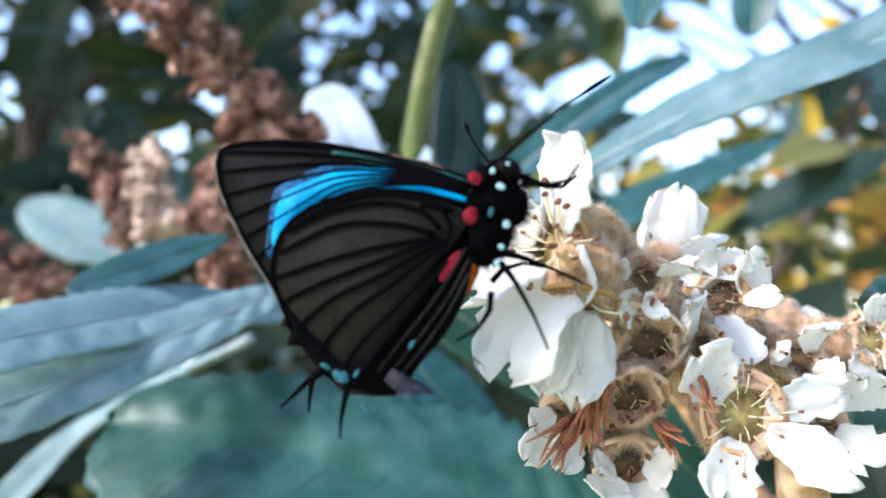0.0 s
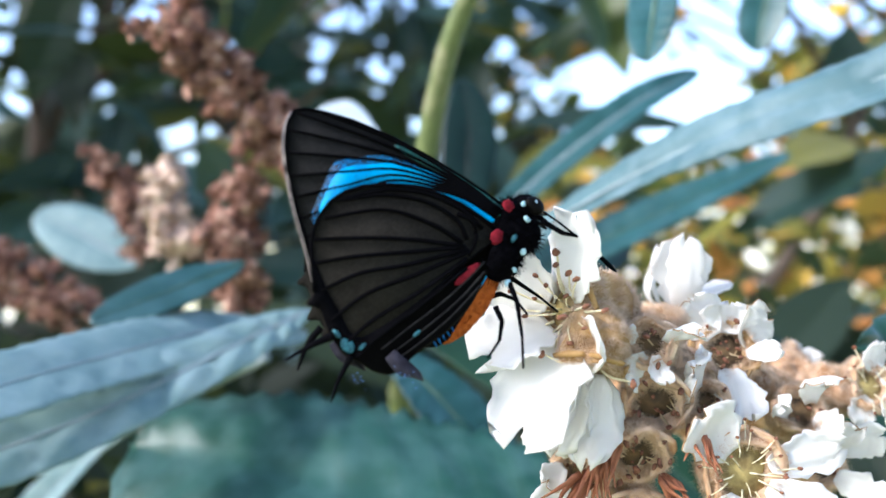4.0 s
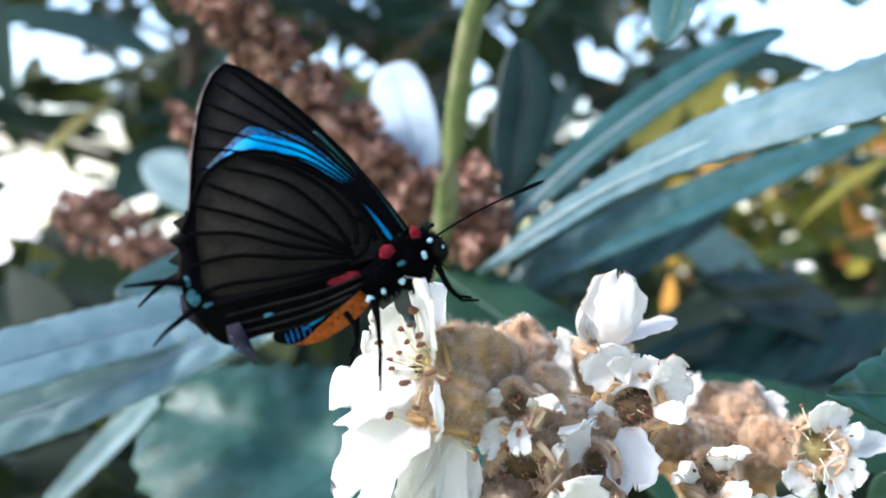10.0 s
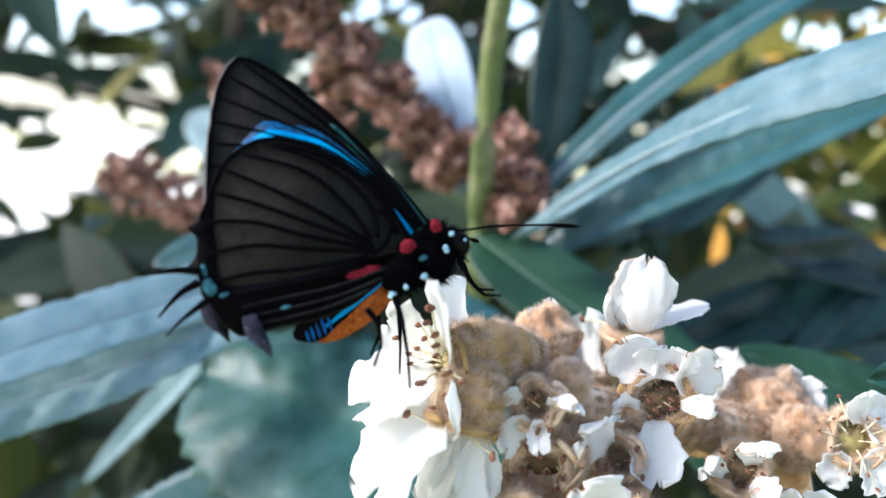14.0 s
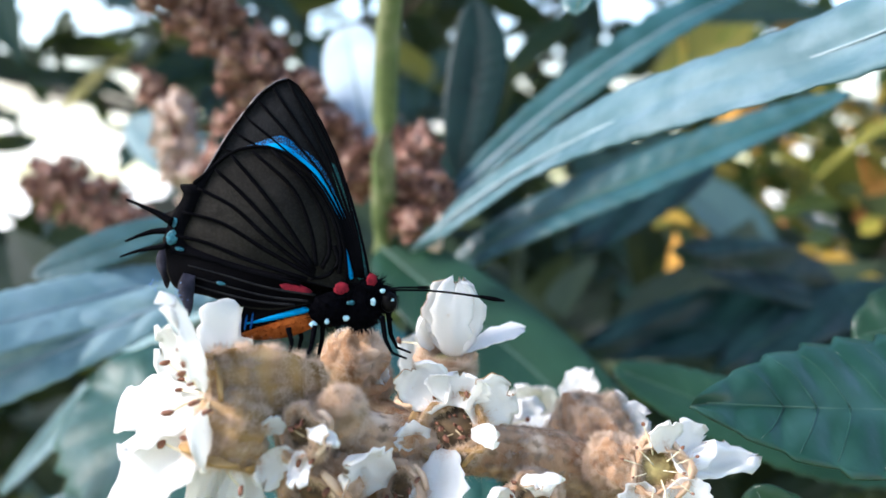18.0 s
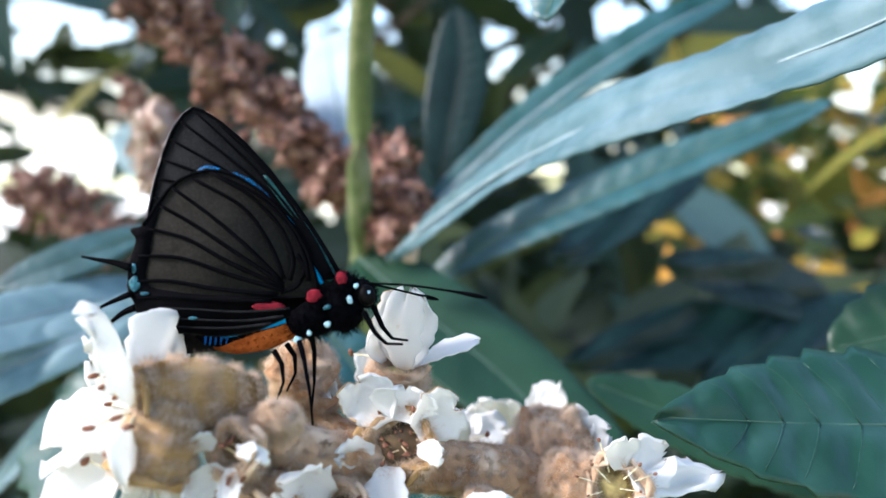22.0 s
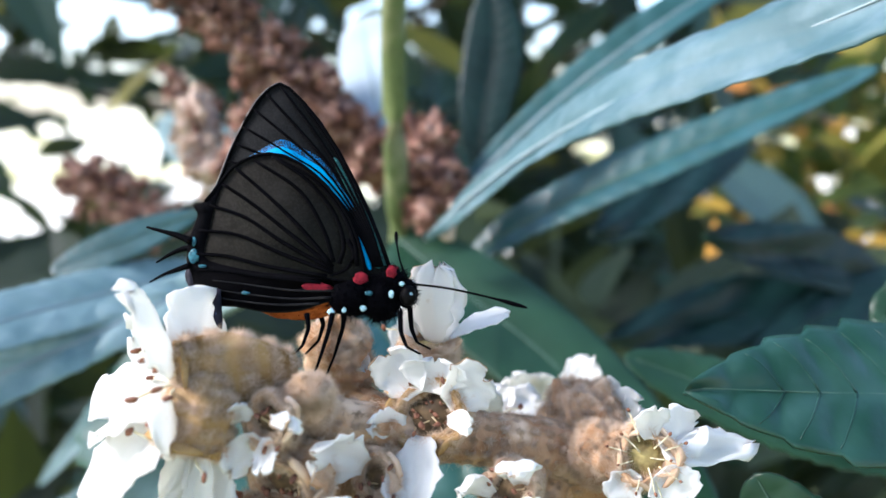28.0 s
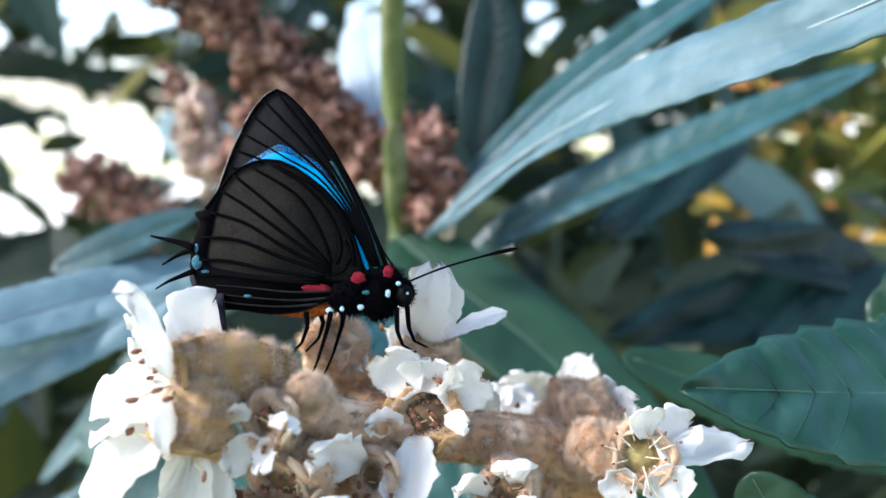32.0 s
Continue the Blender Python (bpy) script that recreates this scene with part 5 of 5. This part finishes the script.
def body():
    bm = bmesh.new()
    blob(bm, q(622, 522), (0.19, 0.12, 0.15), 18, 12, 0.12)
    blob(bm, q(672, 524), (0.16, 0.12, 0.18), 16, 10, 0.12)
    blob(bm, q(690, 497), (0.11, 0.10, 0.10), 12, 8, 0.1)
    coat = fur(bm, 1800, 0.075, 0.004, 0.8, 5)
    th = part("thorax", bm, M_BLACK, butterfly, "black furry thorax")
    tagged(part("fur", coat, M_BLACK, th, "black fur"), kind="stuff")
    bm = bmesh.new()
    blob(bm, q(718, 518), (0.085, 0.10, 0.105), 14, 10, 0.05)
    coat = fur(bm, 250, 0.04, 0.003, 0.6, 6)
    hd = part("head", bm, M_BLACK, butterfly, "small black head")
    tagged(part("fur", coat, M_BLACK, hd, "black fur"), kind="stuff")
    for s in SPOT_SIDES:
        bm = bmesh.new()
        blob(bm, q(722, 521) + Vector((0, s * 0.07, 0)), (0.062, 0.045, 0.075), 14, 10)
        part("eye", bm, simple("eye", (0.001, 0.001, 0.0015), (0.004, 0.0035, 0.0035), 4000, 0.45, spec=0.05), hd, "shiny black eye")
        for c, r in (((727, 519), (3, 6)), ((712, 500), (5, 4)), ((694, 518), (5, 7)), ((645, 542), (6, 5)), ((612, 545), (4, 5)), ((588, 549), (7, 6)), ((655, 516), (8, 4))):
            bm = bmesh.new()
            blob(bm, q(*c) + Vector((0, s * (0.105 if c[0] > 700 else 0.118 if c[0] > 600 else 0.10), 0)), (r[0] * K, 0.006, r[1] * K), 9, 6, 0.5, seed=c[0])
            part("spot", bm, M_SPOT if c[0] != 655 else M_TEAL, th, "pale blue-white spot")
        for c, r in (((641, 490), (13, 10)), ((694, 479), (10, 10))):
            bm = bmesh.new()
            blob(bm, q(*c) + Vector((0, s * 0.108, 0)), (r[0] * K, 0.005, r[1] * K), 12, 8, 0.5, seed=c[0])
            part("red_spot", bm, M_RED, th, "crimson spot")
    # belly: black and blue above and behind, orange below
    bm = bmesh.new()
    cs = spl([q(598, 520), q(550, 522), q(500, 525), q(460, 525), q(428, 520)], 16)
    tube(bm, [c + Vector((0, 0, 0.03)) for c in cs], [0.08, 0.105, 0.125, 0.135, 0.14, 0.14, 0.14, 0.135, 0.13, 0.125, 0.115, 0.105, 0.09, 0.075, 0.05, 0.02], 12)
    for v in bm.verts:
        v.co.y *= 0.42
    global ABDOMEN
    ab = ABDOMEN = part("abdomen", bm, M_ANAL, butterfly, "black abdomen, orange below and blue-banded behind")
    bm = bmesh.new()
    tube(bm, [c + Vector((0, 0, -0.055)) for c in cs[:13]], [0.06, 0.085, 0.10, 0.108, 0.112, 0.112, 0.108, 0.10, 0.09, 0.078, 0.06, 0.042, 0.02], 12, 0.06)
    for v in bm.verts:
        v.co.y *= 0.48
    coat = fur(bm, 1100, 0.045, 0.004, 0.7, 7)
    belly = part("belly", bm, M_ORANGE, ab, "furry orange underside of the abdomen")
    tagged(part("fur", coat, M_ORANGE, belly, "orange fur"), kind="stuff")
    bm = bmesh.new()
    tube(bm, [c + Vector((0, -0.040, -0.004)) for c in cs[0:11]], [0.012, 0.020, 0.025, 0.027, 0.027, 0.026, 0.024, 0.020, 0.016, 0.012, 0.008], 8)
    part("blue_stripe", bm, M_BLUE, ab, "blue stripe along the abdomen")
    for k in range(5):
        bm = bmesh.new()
        c = cs[9 + k]
        blob(bm, c + Vector((0, -0.054 + 0.005 * k, 0.005 - 0.002 * k)), (0.009, 0.008, 0.062 - 0.006 * k), 8, 6, axis=(0.35, 0, 1))
        part("blue_band", bm, M_BLUE_DEEP, ab, "short blue cross band")


body()


def limb(name, pts, r0, r1, parent, material, label=""):
    bm = bmesh.new()
    tube(bm, spl(pts, 14), [r0 + (r1 - r0) * k / 13 for k in range(14)], 7, 0.1)
    return part(name, bm, material, parent, label)


ANTENNAE = []
for s in SPOT_SIDES:
    root = new("antenna")
    root.parent = butterfly
    root.location = (q(722, 500) + Vector((0, s * 0.05, 0))) * CM
    tagged(root, "thin black antenna with a slender club")
    bm = bmesh.new()
    tube(bm, spl([(0, 0, 0), (0.30, s * 0.02, 0.02), (0.62, s * 0.03, 0.01), (0.86, s * 0.03, -0.01)], 22), [0.008] * 14 + [0.009, 0.011, 0.014, 0.016, 0.017, 0.016, 0.012, 0.005], 7)
    part("shaft", bm, M_VEIN, root)
    ANTENNAE.append(root)

# legs: fore, middle and hind pair; each one turns on its hip
LEGS = []
LEG_PLAN = [((708, 545), [(0, 0, 0), (0.01, -0.03, -0.16), (0.05, -0.04, -0.26), (0.15, -0.05, -0.31)]),
            ((590, 552), [(0, 0, 0), (-0.02, -0.06, -0.12), (-0.09, -0.10, -0.34), (-0.17, -0.12, -0.53)]),
            ((545, 552), [(0, 0, 0), (0.02, -0.04, -0.10), (-0.02, -0.06, -0.22), (-0.12, -0.07, -0.32)])]
for s in SPOT_SIDES:
    for c, pts in LEG_PLAN:
        hip = new("leg")
        hip.parent = butterfly
        hip.location = (q(*c) + Vector((0.06 if s > 0 else 0, s * 0.09, 0))) * CM
        tagged(hip, "thin black jointed leg")
        v = [Vector((p[0], -s * p[1], p[2])) for p in pts]
        limb("upper_leg", [v[0], v[0].lerp(v[1], 0.5), v[1]], 0.021, 0.017, hip, M_BLACK)
        limb("shin", [v[1], v[1].lerp(v[2], 0.5), v[2]], 0.017, 0.011, hip, M_BLACK)
        limb("foot", [v[2], v[2].lerp(v[3], 0.5), v[3]], 0.010, 0.008, hip, M_BLACK)
        LEGS.append(hip)
limb("tongue", [q(722, 535), q(724, 548), q(728, 556)], 0.008, 0.005, butterfly, M_VEIN, "short dark tongue")

# seconds, x, y, z (cm), then its turn
FLIGHT = [
    (0, 0.239, 4.692, 0.429, 1.1, -71.9, -2.6),
    (0.5, 0.254, 4.774, 0.427, 1.8, -72.0, -3.3),
    (1, 0.254, 4.710, 0.422, 2.4, -72.0, -3.5),
    (1.5, 0.261, 4.727, 0.427, 1.6, -71.8, -2.7),
    (2, 0.246, 4.741, 0.458, 1.5, -72.1, -2.5),
    (2.5, 0.250, 4.769, 0.527, 0.5, -69.8, -0.3),
    (3, 0.230, 4.722, 0.619, 0.5, -65.8, 0.8),
    (3.5, 0.264, 4.984, 0.743, -1.2, -59.6, 11.8),
    (5.5, 0.408, 5.076, 0.917, -1.1, -46.8, 29.8),
    (6, 0.496, 4.967, 1.042, -2.6, -31.9, 42.8),
    (6.5, 0.636, 4.954, 1.121, -2.9, -24.6, 39.9),
    (7, 0.665, 4.957, 1.128, -3.9, -22.0, 33.0),
    (7.5, 0.648, 5.073, 1.139, -4.9, -22.2, 32.0),
    (8, 0.646, 5.046, 1.138, -5.8, -22.3, 31.0),
    (8.5, 0.679, 4.999, 1.130, -6.0, -22.4, 29.7),
    (9, 0.671, 5.004, 1.125, -6.2, -22.6, 28.1),
    (9.5, 0.653, 5.024, 1.140, -6.8, -22.5, 28.3),
    (10, 0.640, 5.058, 1.130, -6.9, -21.6, 28.2),
    (10.5, 0.649, 5.022, 1.132, -7.2, -21.5, 28.5),
    (11, 0.647, 5.036, 1.131, -7.6, -21.9, 28.6),
    (11.5, 0.649, 5.052, 1.125, -7.6, -22.2, 28.7),
    (12, 0.677, 5.011, 1.135, -7.9, -21.7, 29.7),
    (12.5, 0.671, 5.050, 1.129, -8.8, -21.2, 30.6),
    (13, 0.670, 5.035, 1.141, -9.6, -20.9, 31.7),
    (13.5, 0.703, 5.017, 1.152, -10.3, -21.0, 32.7),
    (14, 0.686, 5.078, 1.163, -10.9, -20.6, 33.4),
    (14.5, 0.678, 5.122, 1.157, -11.5, -20.5, 34.3),
    (16.5, 1.040, 5.963, 1.026, -10.0, 0.7, 28.0),
    (17, 1.282, 6.038, 0.898, -10.2, 4.7, 28.0),
    (17.5, 1.419, 6.037, 0.877, -10.0, 1.0, 25.2),
    (18, 1.551, 6.137, 0.870, -10.1, -3.0, 22.0),
    (18.5, 1.681, 6.120, 0.885, -10.3, -5.6, 19.2),
    (19, 1.732, 6.116, 0.882, -10.5, -8.2, 16.6),
    (19.5, 1.761, 6.219, 0.830, -10.5, -8.6, 16.2),
    (20, 1.766, 6.306, 0.810, -10.2, -8.6, 15.9),
    (20.5, 1.726, 6.403, 0.812, -9.8, -6.4, 15.6),
    (21, 1.713, 6.292, 0.874, -10.1, -20.1, 17.9),
    (21.5, 1.747, 6.227, 0.888, -10.0, -20.6, 17.9),
    (22, 1.788, 6.181, 0.893, -9.9, -21.1, 17.9),
    (22.5, 1.849, 6.261, 0.844, -9.7, -13.2, 16.3),
    (23, 1.849, 6.361, 0.811, -9.5, -4.0, 14.5),
    (23.5, 1.848, 6.385, 0.806, -9.7, -3.0, 14.4),
    (24, 1.854, 6.361, 0.811, -9.8, -2.1, 14.3),
    (24.5, 1.849, 6.351, 0.822, -9.7, -1.5, 14.3),
    (25, 1.869, 6.355, 0.807, -9.7, -1.7, 14.3),
    (25.5, 1.881, 6.330, 0.811, -10.0, -1.6, 14.2),
    (26, 1.895, 6.301, 0.809, -10.3, -0.9, 14.6),
    (26.5, 1.903, 6.282, 0.809, -10.6, -0.5, 15.2),
    (28.5, 1.850, 6.313, 0.819, -10.6, 0.7, 14.4),
    (29, 1.839, 6.356, 0.818, -10.7, 0.6, 14.1),
    (29.5, 1.871, 6.302, 0.837, -10.8, 0.6, 13.8),
    (30, 1.843, 6.378, 0.821, -10.8, 0.6, 13.6),
    (30.5, 1.778, 6.503, 0.770, -10.7, 0.7, 13.3),
    (31, 1.907, 6.160, 0.856, -10.8, 0.3, 13.1),
    (31.5, 1.851, 6.334, 0.821, -10.9, 0.3, 12.8),
    (32, 1.841, 6.367, 0.811, -10.9, 0.4, 12.8),
]
# seconds and the wings' turn against the body
SWING = [
    (0, -16.6),
    (0.5, -16.9),
    (1, -17.2),
    (1.5, -16.8),
    (2, -17.4),
    (2.5, -18.7),
    (3, -16.8),
    (3.5, -18.7),
    (5.5, -16.1),
    (6, -5.5),
    (6.5, -6.9),
    (7, -3.6),
    (7.5, -5.4),
    (8, -5.4),
    (8.5, -6.3),
    (9, -5.9),
    (9.5, -5.6),
    (10, -5.3),
    (10.5, -5.1),
    (11, -5.9),
    (11.5, -5.4),
    (12, -4.3),
    (12.5, -3.6),
    (13, -3.3),
    (13.5, -4.3),
    (14, -5.5),
    (14.5, -6.6),
    (16.5, -7.8),
    (17, -8.7),
    (17.5, -10.5),
    (18, -13.9),
    (18.5, -12.4),
    (19, -12.6),
    (19.5, -14.7),
    (20, -13.5),
    (20.5, -12),
    (21, -12.6),
    (21.5, -13),
    (22, -12.1),
    (22.5, -11.4),
    (23, -6.5),
    (23.5, -6.8),
    (24, -5.2),
    (24.5, -3.5),
    (25, -3.5),
    (25.5, -2.7),
    (26, -2.3),
    (26.5, -3.3),
    (28.5, -1.1),
    (29, -0.8),
    (29.5, 1.3),
    (30, 0.4),
    (30.5, -0.7),
    (31, 1.8),
    (31.5, 0.5),
    (32, -0.2),
]
# seconds and how far the forewings stand forward of the hindwings, in degrees
REACH = [(0, 4), (3, 3.5), (3.5, 2.5), (5.5, 0), (32, 0)]
# seconds and how far the hindwings slide up over the blue patch, in degrees
SLIDE = [(0, 0), (0.5, 0), (1, 3), (1.5, 5), (2, 6), (2.5, 7), (3, 6), (3.5, 0.5), (5.5, 0), (6.1, 0), (6.5, 4), (7, 5), (7.5, 0.5), (8, 2), (8.5, 4.5), (9, 5), (9.5, 4), (10, 0), (10.5, -0.5), (11, -0.5),
         (11.5, 2), (12, 5), (12.5, 6.5), (13, 7), (13.5, 6), (14, 3), (14.5, 1), (16.5, 0), (17, 3), (17.5, 4), (18, 3), (18.5, 5), (19, 1.5), (19.5, 7), (20, 3), (20.5, 0), (21, 9), (21.5, 9), (22, 8.5),
         (22.5, 5), (23, 4), (23.5, 5.5), (24, 1.5), (24.5, 3), (25, 3.5), (25.5, 8), (26, 8.5), (26.5, 8), (28.5, 1.5), (28.8, 3), (29.1, 6), (30, 7), (30.4, 8), (30.8, 6), (31.2, 4), (31.6, 3), (32, 1.5)]
# seconds and lift of the near and the far antenna above the horizon, in degrees
FEEL = [(0, 38, 48), (1.5, 38, 48), (2, 35, 47), (2.5, 6, 60), (3, -15, 20), (3.5, -28, -5), (5.5, -50, -35), (6, -65, -45), (7, -50, -35), (7.5, -20, -15), (8, 12, 5), (8.5, 20, 12), (9, 24, 14), (10, 28, 16), (11, 22, 14), (12, 22, 14),
        (12.5, 5, 0), (13, -9, -14), (13.5, 0, -4), (14.5, 4, -2), (16.5, -11, -6), (17, -44, -20), (17.5, 20, 5), (18, -5, 0), (18.5, 8, 4), (19, 5, 3), (20, 0, 30), (21, -6, 78), (22, -6, -14), (22.5, 4, 30), (23, 14, 65), (24, -5, 20),
        (24.5, 20, 30), (26, 16, 72), (26.5, -5, 42), (28.5, -11, 50), (29.1, 0, 42), (30, 2, 52), (31.2, 6, 58), (32, 18, 68)]
# seconds and the rise of the body's line, in degrees
LINE = [(0, 72), (2, 72), (3, 66), (3.5, 60), (5.5, 46), (6, 32), (7, 22), (14.5, 24), (16.5, 1), (17, -3), (18, 4), (19, 8), (20, 8), (20.5, 6), (21, 20), (22, 21), (23, 4), (26, 2), (28.5, 0), (32, 0)]
# seconds and how far the abdomen hangs below the hindwings, in degrees
HANG = [(0, -20), (2, -20), (2.5, -18), (3, -16), (3.5, -11), (5.5, 11), (6, 20), (6.5, 23), (7, 26), (8, 18), (9, 17), (10, 13), (11, 12), (12, 9), (13, 15), (14, 12), (14.5, 11), (16.5, 13), (17, 13), (18, 6), (19, 2), (20, 1), (20.5, -4), (21, -8), (22, -8), (23, -2), (24, 1), (25, 1), (26, 3), (26.5, 2), (28.5, 1), (30, 2), (32, 0)]


# seconds and the turn of the near legs on their hips, in degrees: fore, middle, hind
TREAD = [(0, 10, -26, -88), (2, 10, -26, -88), (3, 6, -28, -80), (3.5, 0, -36, -65), (5.5, 0, -12, -15), (6.5, 0, 0, 0), (12, 4, -2, 0), (14.5, 0, 2, 3), (15.2, 18, -14, 10), (15.9, -16, 14, -10), (16.5, 8, -6, 6), (17, -10, 10, -4), (17.5, 6, 0, 4), (18, 0, -4, 0), (21, 0, 8, 6), (22, 4, 8, 4), (23, 0, 0, 0), (32, 0, 2, 0)]


def along(rows, t):
    for (a, x), (b, y) in zip(rows, rows[1:]):
        if a <= t <= b:
            return x + (y - x) * (t - a) / (b - a)
    return rows[-1][1]


def about(centre, degrees):
    """A turn in the wings' plane about a spot of it."""
    return Matrix.Translation(centre) @ pose(0, 0, 0, 0, -degrees, 0) @ Matrix.Translation(-centre)


def motions():
    walk(butterfly, [(t, Matrix.Translation(w((x, y, z))) @ pose(0, 0, 0, rx, ry, rz)) for t, x, y, z, rx, ry, rz in FLIGHT])
    root = q(655, 492) * CM
    hinge = q(645, 490) * CM
    for n, (fw, hub) in enumerate(WINGS):
        walk(fw, [(t, about(root, a - along(REACH, t))) for t, a in SWING])
        walk(hub, [(t, about(root, along(SWING, t)) @ about(hinge, -(a if n == 0 else 5.0 - 0.7 * a))) for t, a in SLIDE])
    walk(ABDOMEN, [(t, about(root, min(a, 0)) @ about(q(590, 522) * CM, max(a, 0))) for t, a in HANG])
    for n, leg in enumerate(LEGS):
        at = leg.location.copy()
        walk(leg, [(t, Matrix.Translation(at) @ pose(0, 0, 0, 0, -row[n % 3] * (1 if n < 3 else -0.6), 0)) for t, *row in TREAD])
    for n, an in enumerate(ANTENNAE):
        at = an.location.copy()
        walk(an, [(t, Matrix.Translation(at) @ pose(0, 0, 0, 0, along(LINE, t), 0) @ pose(0, 0, 0, 0, 0, 60 * n) @ pose(0, 0, 0, -50 * n, 0, 0) @ pose(0, 0, 0, 0, -row[n], 0)) for t, *row in FEEL])


motions()
